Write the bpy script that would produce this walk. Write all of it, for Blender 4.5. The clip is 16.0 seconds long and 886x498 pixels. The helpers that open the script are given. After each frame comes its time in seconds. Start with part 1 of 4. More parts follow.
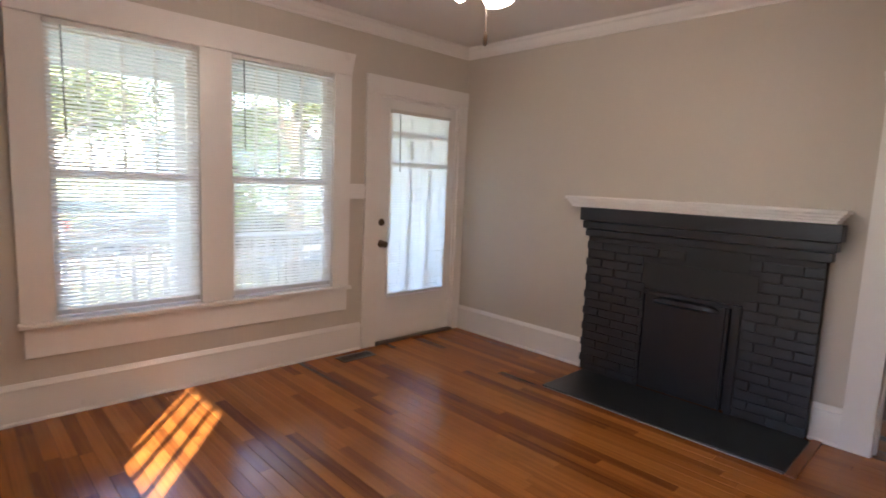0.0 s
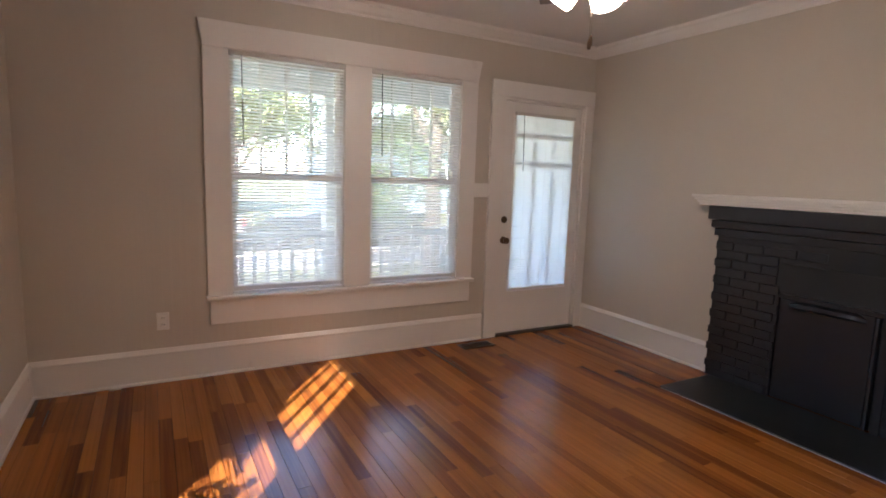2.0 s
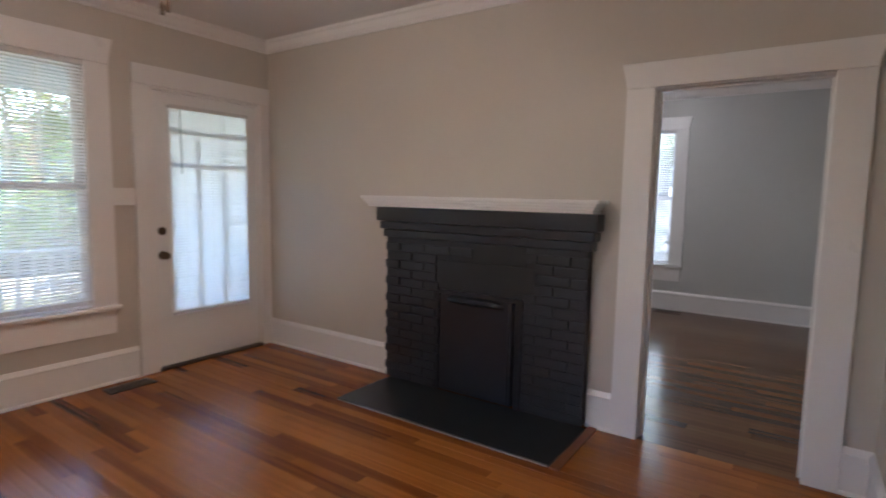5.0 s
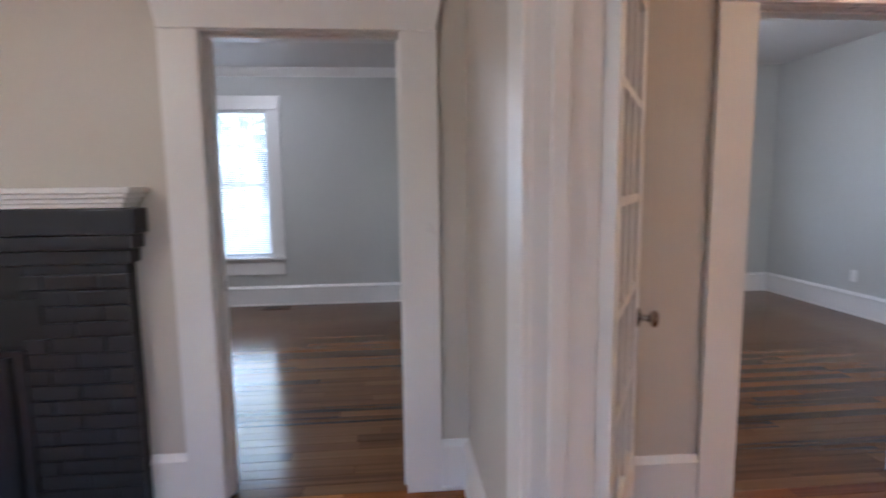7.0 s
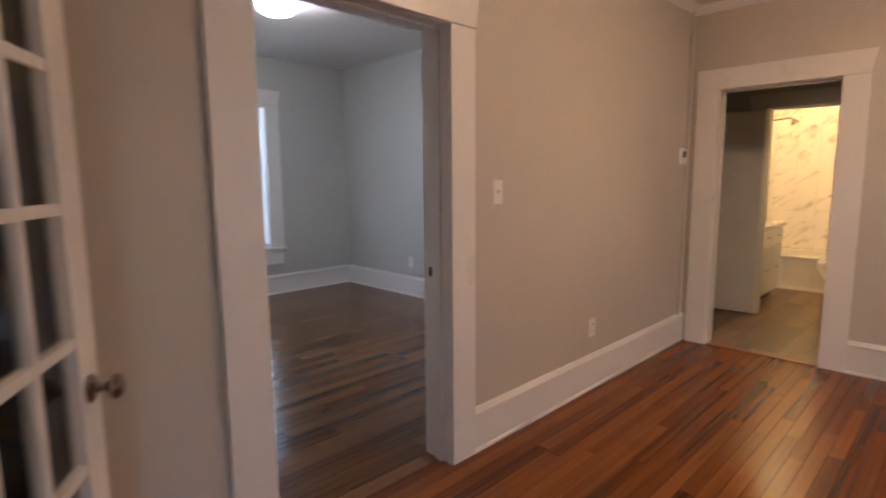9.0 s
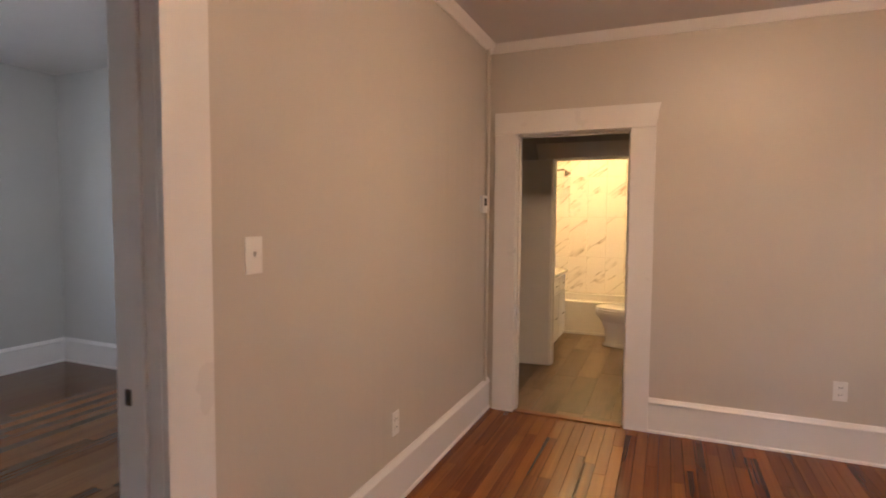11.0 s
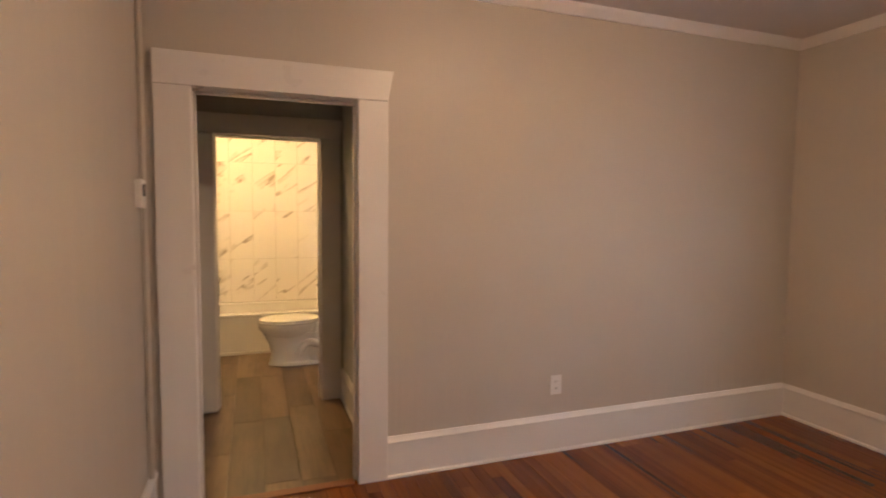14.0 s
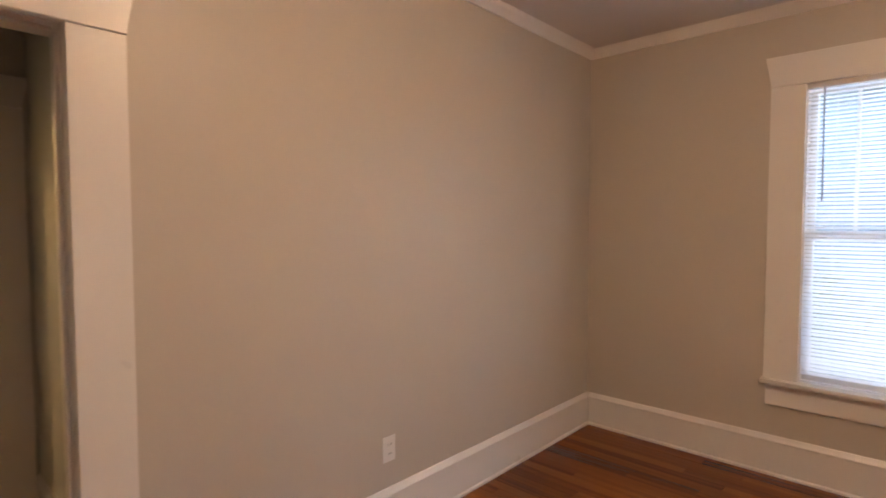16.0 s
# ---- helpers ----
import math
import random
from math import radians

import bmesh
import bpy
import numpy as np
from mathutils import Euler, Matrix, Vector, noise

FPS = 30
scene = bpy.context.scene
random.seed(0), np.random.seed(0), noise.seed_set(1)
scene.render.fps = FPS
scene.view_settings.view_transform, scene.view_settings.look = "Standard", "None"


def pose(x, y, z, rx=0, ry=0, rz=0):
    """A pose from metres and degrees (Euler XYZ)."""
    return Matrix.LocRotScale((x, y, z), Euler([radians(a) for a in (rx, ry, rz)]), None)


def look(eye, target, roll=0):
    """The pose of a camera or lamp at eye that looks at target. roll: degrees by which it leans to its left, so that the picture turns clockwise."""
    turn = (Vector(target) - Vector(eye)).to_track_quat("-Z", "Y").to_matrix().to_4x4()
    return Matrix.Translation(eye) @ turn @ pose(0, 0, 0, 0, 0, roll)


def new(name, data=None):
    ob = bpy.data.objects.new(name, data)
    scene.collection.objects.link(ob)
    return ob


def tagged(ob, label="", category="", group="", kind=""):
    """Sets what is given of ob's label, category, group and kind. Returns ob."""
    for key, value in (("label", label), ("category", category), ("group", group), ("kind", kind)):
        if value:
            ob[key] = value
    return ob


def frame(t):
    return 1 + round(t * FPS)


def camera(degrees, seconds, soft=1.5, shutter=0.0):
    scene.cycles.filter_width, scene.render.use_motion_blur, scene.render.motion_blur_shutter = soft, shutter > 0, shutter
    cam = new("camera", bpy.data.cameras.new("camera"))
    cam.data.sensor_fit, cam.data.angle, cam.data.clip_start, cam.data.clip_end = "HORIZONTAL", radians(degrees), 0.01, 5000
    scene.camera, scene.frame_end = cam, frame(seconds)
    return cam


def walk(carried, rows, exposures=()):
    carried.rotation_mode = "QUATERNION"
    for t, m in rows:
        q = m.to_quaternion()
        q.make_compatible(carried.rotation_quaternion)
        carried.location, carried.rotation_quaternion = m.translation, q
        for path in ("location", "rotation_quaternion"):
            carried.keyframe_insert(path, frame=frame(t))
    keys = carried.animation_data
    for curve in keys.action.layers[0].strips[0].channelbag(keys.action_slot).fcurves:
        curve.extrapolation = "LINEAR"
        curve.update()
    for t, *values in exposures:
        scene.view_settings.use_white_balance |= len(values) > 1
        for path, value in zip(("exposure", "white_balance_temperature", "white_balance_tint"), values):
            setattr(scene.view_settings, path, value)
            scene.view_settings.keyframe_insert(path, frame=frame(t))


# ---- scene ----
cam = camera(79.7, 16.0, soft=1.8, shutter=0.5)
EXPOSURES = [(0.0, 4.0, 6100, 20), (1.0, 3.85, 6100, 20), (4.0, 3.72, 6050, 20), (6.5, 4.1, 5400, 16), (7.0, 4.22, 5350, 17), (7.5, 4.05, 5250, 17), (8.5, 3.7, 5450, 18), (9.3, 4.05, 5700, 19), (10.0, 4.1, 5700, 19), (12.5, 3.86, 5750, 18), (15.0, 3.92, 5700, 18), (16.0, 3.95, 5750, 17)]
PATH = [
    (0, (-3.621, -3.524, 1.392), (-2.245, -2.094, 1.143), 2.4),
    (0.5, (-3.641, -3.575, 1.386), (-2.383, -2.043, 1.121), 2.0),
    (1, (-3.677, -3.675, 1.382), (-2.551, -2.045, 1.112), 1.8),
    (1.5, (-3.606, -3.725, 1.376), (-2.613, -2.009, 1.109), 2.0),
    (2, (-3.638, -3.793, 1.38), (-2.681, -2.057, 1.117), 1.9),
    (2.5, (-3.609, -3.839, 1.371), (-2.651, -2.101, 1.123), 1.7),
    (3, (-3.64, -3.934, 1.384), (-2.597, -2.245, 1.144), 1.2),
    (3.5, (-3.552, -3.941, 1.379), (-2.384, -2.334, 1.145), 1.1),
    (4, (-3.36, -3.901, 1.35), (-2.023, -2.43, 1.13), 1.1),
    (4.2, (-3.288, -3.919, 1.346), (-1.881, -2.513, 1.131), 1.3),
    (6.3, (-2.484, -3.865, 1.344), (-0.541, -3.441, 1.13), -0.3),
    (6.5, (-2.404, -3.88, 1.336), (-0.433, -3.617, 1.119), -0.3),
    (7, (-2.19, -3.936, 1.322), (-0.212, -4.109, 1.085), -0.7),
    (7.5, (-2.055, -4.1, 1.313), (-0.134, -4.603, 1.071), -1.0),
    (8, (-1.977, -4.272, 1.314), (-0.169, -5.092, 1.069), -0.5),
    (8.5, (-1.993, -4.326, 1.326), (-0.391, -5.496, 1.068), 0.6),
    (9, (-1.88, -4.491, 1.335), (-0.472, -5.887, 1.069), -0.5),
    (9.5, (-1.687, -4.703, 1.34), (-0.484, -6.281, 1.092), -1.2),
    (10, (-1.551, -4.927, 1.347), (-0.519, -6.629, 1.152), -0.5),
    (10.2, (-1.534, -4.994, 1.355), (-0.553, -6.729, 1.191), -0.4),
    (12.3, (-1.035, -5.612, 1.398), (-0.757, -7.59, 1.278), 1.6),
    (12.5, (-0.973, -5.703, 1.396), (-0.802, -7.692, 1.275), 1.4),
    (13, (-0.839, -5.941, 1.403), (-0.972, -7.932, 1.276), 1.0),
    (13.5, (-0.717, -6.1, 1.402), (-1.161, -8.046, 1.266), 0.2),
    (14, (-0.686, -6.191, 1.415), (-1.36, -8.069, 1.278), 0.5),
    (14.5, (-0.678, -6.401, 1.432), (-1.588, -8.177, 1.304), 0.5),
    (15, (-0.786, -6.606, 1.427), (-1.862, -8.287, 1.298), 0.9),
    (15.5, (-0.773, -6.905, 1.434), (-2.079, -8.414, 1.316), -0.1),
    (16, (-0.81, -7.09, 1.421), (-2.274, -8.449, 1.323), -0.0),
]
walk(cam, [(t, look(eye, target, roll)) for t, eye, target, roll in PATH], exposures=EXPOSURES)

# ---- light ----
world = bpy.data.worlds.new("world")
scene.world = world
world.use_nodes = True
wn = world.node_tree.nodes
sky = wn.new("ShaderNodeTexSky")
sky.sky_type = "NISHITA"
sky.sun_disc = False
SUN_FROM = Vector((-0.61, -0.79, 0.643)).normalized()
sky.sun_elevation = math.asin(SUN_FROM.z)
sky.sun_rotation = math.atan2(SUN_FROM.x, SUN_FROM.y)
wn["Background"].inputs[1].default_value = 0.15
world.node_tree.links.new(sky.outputs[0], wn["Background"].inputs[0])
sun = new("sun", bpy.data.lights.new("sun", "SUN"))
sun.data.energy, sun.data.angle, sun.data.color = 5.0, radians(0.5), (1.0, 0.93, 0.82)
sun.matrix_world = look((0, 0, 0), -SUN_FROM)


def window_daylight(m, width, height, watts):
    """An area lamp just outside a pane, in the opening, for the sky's light."""
    lamp = new("window_daylight", bpy.data.lights.new("window_daylight", "AREA"))
    lamp.data.shape, lamp.data.size, lamp.data.size_y = "RECTANGLE", width, height
    lamp.data.energy, lamp.data.color = watts, (0.80, 0.90, 1.0)
    lamp.matrix_world = m


window_daylight(look((4.0, -2.185, 1.36), (2.9, -2.185, 1.36)), 0.72, 1.56, 1.2)
window_daylight(look((4.0, -6.985, 1.36), (2.9, -6.985, 1.36)), 0.72, 1.56, 1.1)
window_daylight(look((-4.38, -7.2275, 1.36), (-3.3, -7.2275, 1.36)), 0.72, 1.56, 0.9)


# ---- materials ----
class Mat:
    """A small wrapper to lay out a node material."""

    def __init__(self, name, rough=0.5, metal=0.0, spec=0.5):
        self.m = bpy.data.materials.new(name)
        self.m.use_nodes = True
        self.t = self.m.node_tree
        self.b = self.t.nodes["Principled BSDF"]
        self.b.inputs["Roughness"].default_value = rough
        self.b.inputs["Metallic"].default_value = metal
        self.b.inputs["Specular IOR Level"].default_value = spec

    def n(self, kind, **inputs):
        node = self.t.nodes.new("ShaderNode" + kind)
        for k, v in inputs.items():
            node.inputs[k.replace("_", " ")].default_value = v
        return node

    def l(self, a, b):
        self.t.links.new(a, b)

    def pos(self, sx=1, sy=1, sz=1, jitter=False):
        g = self.n("NewGeometry")
        mp = self.n("Mapping")
        mp.inputs["Scale"].default_value = (sx, sy, sz)
        self.l(g.outputs["Position"], mp.inputs["Vector"])
        if jitter:
            oi = self.n("ObjectInfo")
            mul = self.n("Math")
            mul.operation = "MULTIPLY"
            mul.inputs[1].default_value = 57.0
            self.l(oi.outputs["Random"], mul.inputs[0])
            cmb = self.n("CombineXYZ")
            self.l(mul.outputs[0], cmb.inputs[0])
            self.l(mul.outputs[0], cmb.inputs[1])
            self.l(mul.outputs[0], cmb.inputs[2])
            self.l(cmb.outputs[0], mp.inputs["Location"])
        return mp.outputs[0]

    def noise(self, vec, scale, detail=4.0, rough=0.55):
        nz = self.n("TexNoise", Scale=scale, Detail=detail, Roughness=rough)
        self.l(vec, nz.inputs["Vector"])
        return nz.outputs["Fac"]

    def ramp(self, fac, *stops):
        r = self.n("ValToRGB")
        el = r.color_ramp.elements
        while len(el) < len(stops):
            el.new(0.5)
        for e, (p, c) in zip(el, stops):
            e.position, e.color = p, (*c, 1.0)
        self.l(fac, r.inputs[0])
        return r.outputs[0]

    def mix(self, a, b, fac, mode="MIX"):
        x = self.n("Mix")
        x.data_type, x.blend_type = "RGBA", mode
        for s, v in ((6, a), (7, b), (0, fac)):
            if isinstance(v, (int, float)):
                x.inputs[s].default_value = v
            elif isinstance(v, tuple):
                x.inputs[s].default_value = (*v, 1.0)
            else:
                self.l(v, x.inputs[s])
        return x.outputs[2]

    def color(self, c):
        if isinstance(c, tuple):
            self.b.inputs["Base Color"].default_value = (*c, 1.0)
        else:
            self.l(c, self.b.inputs["Base Color"])
        return self

    def rough(self, fac, lo, hi):
        r = self.n("MapRange")
        r.inputs[3].default_value, r.inputs[4].default_value = lo, hi
        self.l(fac, r.inputs[0])
        self.l(r.outputs[0], self.b.inputs["Roughness"])
        return self

    def bump(self, fac, strength, dist):
        bp = self.n("Bump", Strength=strength, Distance=dist)
        if self.b.inputs["Normal"].is_linked:
            self.l(self.b.inputs["Normal"].links[0].from_socket, bp.inputs["Normal"])
        self.l(fac, bp.inputs["Height"])
        self.l(bp.outputs[0], self.b.inputs["Normal"])
        return self


def wall_paint(name, c):
    """Satin paint over old vertical boarding: faint upright ripples, roller stipple, slight stains."""
    m = Mat(name, 0.42, spec=0.4)
    big = m.noise(m.pos(), 1.3, 3)
    m.color(m.mix(tuple(v * 0.93 for v in c), tuple(min(1, v * 1.05) for v in c), big))
    ripple = m.noise(m.pos(1, 1, 0.02), 9.0, 3, 0.6)
    m.bump(ripple, 0.35, 0.01)
    m.bump(m.noise(m.pos(), 260.0, 2), 0.12, 0.001)
    m.rough(m.noise(m.pos(1, 1, 0.15), 6.0, 3), 0.36, 0.5)
    return m.m


def gloss_white(name, c=(0.80, 0.78, 0.75), rough=0.28):
    """Brushed enamel on old wood trim."""
    m = Mat(name, rough, spec=0.5)
    m.color(m.mix(tuple(v * 0.94 for v in c), c, m.noise(m.pos(), 3.0, 4)))
    m.bump(m.noise(m.pos(1, 1, 0.12), 70.0, 3), 0.10, 0.002)
    m.bump(m.noise(m.pos(), 11.0, 3), 0.10, 0.006)
    m.rough(m.noise(m.pos(), 5.0, 3), rough - 0.06, rough + 0.12)
    return m.m


def board_wood(name, dark, mid, light, gloss=0.22):
    """Old varnished strip flooring, each strip of its own tone."""
    m = Mat(name, gloss, spec=0.32)
    oi = m.n("ObjectInfo")
    tone = m.ramp(oi.outputs["Random"], (0.0, dark), (0.28, mid), (0.52, tuple((a + b) / 2 for a, b in zip(mid, light))), (0.8, light), (1.0, mid))
    grain = m.noise(m.pos(38, 0.42, 38, True), 3.0, 5, 0.6)
    rings = m.noise(m.pos(11, 0.22, 11, True), 3.0, 3, 0.6)
    c = m.mix(tone, tuple(x * 0.55 for x in dark), m.ramp(grain, (0.45, (0, 0, 0)), (0.9, (0.5, 0.5, 0.5))))
    c = m.mix(c, tuple(min(1, x * 1.25) for x in light), m.ramp(rings, (0.42, (0, 0, 0)), (0.8, (0.55, 0.55, 0.55))))
    wear = m.noise(m.pos(), 1.7, 4, 0.6)
    c = m.mix(c, tuple(x * 0.7 for x in dark), m.ramp(wear, (0.52, (0, 0, 0)), (0.9, (0.4, 0.4, 0.4))))
    m.color(c)
    m.rough(m.noise(m.pos(3, 0.8, 3), 3.0, 4), gloss - 0.01, gloss + 0.03)
    m.bump(m.noise(m.pos(4, 0.6, 4), 2.0, 2), 0.04, 0.003)
    return m.m


def vinyl_plank(name):
    """Printed wood-look planks: each of its own tone, with broad soft streaks along the plank."""
    m = Mat(name, 0.3, spec=0.4)
    oi = m.n("ObjectInfo")
    tone = m.ramp(oi.outputs["Random"], (0.0, (0.065, 0.040, 0.022)), (0.3, (0.25, 0.165, 0.095)), (0.55, (0.10, 0.064, 0.036)), (0.8, (0.31, 0.215, 0.13)), (1.0, (0.15, 0.097, 0.055)))
    broad = m.noise(m.pos(9, 1.6, 9, True), 1.0, 4, 0.6)
    fine = m.noise(m.pos(46, 1.3, 46, True), 1.6, 4, 0.6)
    c = m.mix(tone, (0.045, 0.030, 0.019), m.ramp(broad, (0.42, (0, 0, 0)), (0.75, (0.75, 0.75, 0.75))))
    c = m.mix(c, (0.05, 0.034, 0.022), m.ramp(fine, (0.5, (0, 0, 0)), (0.85, (0.45, 0.45, 0.45))))
    m.color(c)
    m.rough(m.noise(m.pos(), 6.0, 3), 0.26, 0.38)
    m.bump(fine, 0.08, 0.001)
    return m.m


def plain(name, c, rough=0.5, metal=0.0, vary=0.12, scale=14.0, bump=0.08):
    m = Mat(name, rough, metal)
    m.color(m.mix(tuple(v * (1 - vary) for v in c), tuple(min(1, v * (1 + vary)) for v in c), m.noise(m.pos(), scale, 4)))
    if bump:
        m.bump(m.noise(m.pos(), scale * 6, 3), bump, 0.002)
    return m.m


def glow(name, c, strength):
    m = Mat(name, 0.3)
    m.color((0.9, 0.88, 0.85))
    m.b.inputs["Emission Color"].default_value = (*c, 1.0)
    m.b.inputs["Emission Strength"].default_value = strength
    return m.m


def glass_mat(name):
    m = Mat(name, 0.02)
    m.t.nodes.remove(m.b)
    tr, gl, fr, mx = m.n("BsdfTransparent"), m.n("BsdfGlossy", Roughness=0.03), m.n("Fresnel", IOR=1.45), m.n("MixShader")
    tr.inputs[0].default_value = (0.96, 0.98, 0.97, 1)
    m.l(fr.outputs[0], mx.inputs[0])
    m.l(tr.outputs[0], mx.inputs[1])
    m.l(gl.outputs[0], mx.inputs[2])
    m.l(mx.outputs[0], m.t.nodes["Material Output"].inputs[0])
    return m.m


def slat_mat(name):
    """Thin white vinyl that lets some daylight through."""
    m = Mat(name, 0.4)
    m.color((0.82, 0.83, 0.84))
    tl, mx = m.n("BsdfTranslucent"), m.n("MixShader", Fac=0.7)
    tl.inputs[0].default_value = (0.93, 0.93, 0.95, 1)
    m.l(m.b.outputs[0], mx.inputs[1])
    m.l(tl.outputs[0], mx.inputs[2])
    m.l(mx.outputs[0], m.t.nodes["Material Output"].inputs[0])
    return m.m


def marble_mat(name):
    """Large cream tiles with slanting grey-brown veins."""
    m = Mat(name, 0.14)
    v = m.pos(1.0, 1.0, 1.0, True)
    rot = m.n("Mapping")
    rot.inputs["Rotation"].default_value = (0, radians(-52), 0)
    rot.inputs["Scale"].default_value = (0.42, 1, 3.4)
    rot.vector_type = "TEXTURE"
    m.l(v, rot.inputs[0])
    nz = m.noise(rot.outputs[0], 2.2, 3, 0.5)
    vein = m.ramp(nz, (0.516, (0, 0, 0)), (0.526, (0.9, 0.9, 0.9)), (0.538, (0.35, 0.35, 0.35)), (0.58, (0, 0, 0)))
    gate = m.ramp(m.noise(v, 3.6, 2), (0.46, (0, 0, 0)), (0.55, (1, 1, 1)))
    cloud = m.mix((0.88, 0.85, 0.80), (0.80, 0.76, 0.70), m.noise(v, 2.0, 3))
    m.color(m.mix(cloud, (0.24, 0.185, 0.12), m.mix(vein, gate, 1.0, "MULTIPLY")))
    return m.m


def painted_brick(name):
    m = Mat(name, 0.34, spec=0.5)
    v = m.pos(1, 1, 1, True)
    m.color(m.mix((0.016, 0.017, 0.021), (0.026, 0.0275, 0.033), m.noise(v, 9.0, 4)))
    m.bump(m.noise(v, 45.0, 5), 0.5, 0.004)
    m.bump(m.noise(v, 300.0, 3), 0.2, 0.001)
    return m.m


def leaf_mat(name, a, b):
    m = Mat(name, 0.5)
    g = m.n("NewGeometry")
    m.color(m.mix(a, b, g.outputs["Random Per Island"]))
    tl, mx = m.n("BsdfTranslucent"), m.n("MixShader", Fac=0.35)
    tl.inputs[0].default_value = (b[0] * 1.8, b[1] * 1.8, b[2], 1)
    m.l(m.b.outputs[0], mx.inputs[1])
    m.l(tl.outputs[0], mx.inputs[2])
    m.l(mx.outputs[0], m.t.nodes["Material Output"].inputs[0])
    return m.m


PAINT = wall_paint("greige_wall_paint", (0.555, 0.51, 0.445))
# The wall paint again, its colour greyed to stand in for cool bedroom daylight.
PAINT_COOL = wall_paint("cool_greyed_wall_paint", (0.53, 0.53, 0.50))
CEIL = plain("ceiling_paint", (0.72, 0.69, 0.66), 0.8, vary=0.04, scale=3.0, bump=0.15)
TRIM = gloss_white("white_enamel")
DOORWHITE = gloss_white("door_enamel", (0.80, 0.79, 0.77), 0.32)
OAK = board_wood("amber_strip_floor", (0.105, 0.026, 0.005), (0.22, 0.066, 0.011), (0.37, 0.135, 0.025), 0.22)
OAKRED = board_wood("reddish_strip_floor", (0.070, 0.018, 0.004), (0.140, 0.039, 0.007), (0.24, 0.080, 0.016), 0.22)
OAKDARK = board_wood("brown_strip_floor", (0.062, 0.026, 0.009), (0.105, 0.046, 0.016), (0.17, 0.082, 0.031), 0.16)
VINYL = vinyl_plank("grey_brown_plank_floor")
SUBFLOOR = plain("dark_floor_gap", (0.025, 0.012, 0.006), 0.8)
STRIPWOOD = plain("reddish_wood_strip", (0.22, 0.075, 0.024), 0.35)
BRICK = painted_brick("charcoal_painted_brick")
MORTAR = plain("charcoal_painted_mortar", (0.015, 0.016, 0.020), 0.6, bump=0.3)
IRON = plain("charcoal_painted_iron", (0.016, 0.017, 0.022), 0.30, bump=0.05)
SLATE = plain("charcoal_hearth_paint", (0.014, 0.016, 0.018), 0.38, vary=0.25, scale=5.0, bump=0.15)
SLAT = slat_mat("white_vinyl_slat")
RAILMETAL = plain("blind_rail", (0.62, 0.60, 0.58), 0.4)
BRONZE = plain("aged_bronze", (0.11, 0.075, 0.05), 0.28, 0.9)
NICKEL = plain("brushed_nickel", (0.42, 0.38, 0.34), 0.25, 1.0)
GLASS = glass_mat("window_glass")
WAND = plain("grey_plastic_wand", (0.16, 0.17, 0.18), 0.3)
PLATE = plain("white_plastic", (0.78, 0.77, 0.74), 0.3, vary=0.02, bump=0)
DARKSLOT = plain("dark_slot", (0.03, 0.03, 0.03), 0.6)
VENTMETAL = plain("brown_vent_metal", (0.10, 0.075, 0.055), 0.4, 0.5)
BLADE = plain("walnut_blade", (0.075, 0.032, 0.016), 0.35, vary=0.3, scale=8)
PORCELAIN = plain("white_porcelain", (0.82, 0.80, 0.76), 0.1, vary=0.02, bump=0)
TILE = marble_mat("marble_tile")
GROUT = plain("pale_grout", (0.55, 0.50, 0.42), 0.8)
FAN_GLASS = glow("lit_fan_glass", (1.0, 0.82, 0.62), 3.2)
DOME_GLASS = glow("lit_dome_glass", (1.0, 0.96, 0.90), 5.5)
WARM_DOME_GLASS = glow("lit_warm_dome_glass", (1.0, 0.62, 0.30), 8.6)
BATH_GLASS = glow("lit_bath_globe", (1.0, 0.60, 0.20), 23.0)
PORCHWHITE = plain("porch_white_paint", (0.76, 0.77, 0.78), 0.5, vary=0.05)
PORCHBLUE = plain("porch_ceiling_paint", (0.55, 0.64, 0.72), 0.6, vary=0.05)
PORCHFLOOR = plain("grey_porch_paint", (0.25, 0.25, 0.26), 0.5)
GRASSY = plain("lawn", (0.16, 0.17, 0.08), 0.9, vary=0.4, scale=2.0, bump=0.5)
ASPHALT = plain("asphalt", (0.06, 0.06, 0.065), 0.9, vary=0.3, scale=4.0, bump=0.4)
CONCRETE = plain("concrete", (0.36, 0.35, 0.33), 0.85, vary=0.15, scale=3.0, bump=0.3)
SIDING = plain("pale_blue_siding", (0.30, 0.37, 0.44), 0.6, vary=0.05)
ROOFING = plain("grey_shingle", (0.14, 0.14, 0.15), 0.9, vary=0.3)
BARK = plain("bark", (0.065, 0.052, 0.042), 0.9, vary=0.4, scale=10, bump=0.8)
LEAF = leaf_mat("green_leaves", (0.11, 0.13, 0.065), (0.19, 0.215, 0.105))
SHRUB = leaf_mat("shrub_leaves", (0.03, 0.065, 0.018), (0.09, 0.13, 0.04))
CARDARK = plain("dark_car_paint", (0.03, 0.035, 0.045), 0.15, vary=0.03, bump=0)
CARSILVER = plain("silver_car_paint", (0.42, 0.43, 0.45), 0.2, 0.6, vary=0.03, bump=0)
CARGLASS = plain("tinted_car_glass", (0.02, 0.022, 0.025), 0.06, vary=0.02, bump=0)
RUBBER = plain("rubber", (0.02, 0.02, 0.02), 0.8)
REDLENS = plain("red_lens", (0.45, 0.02, 0.02), 0.2, vary=0.02, bump=0)


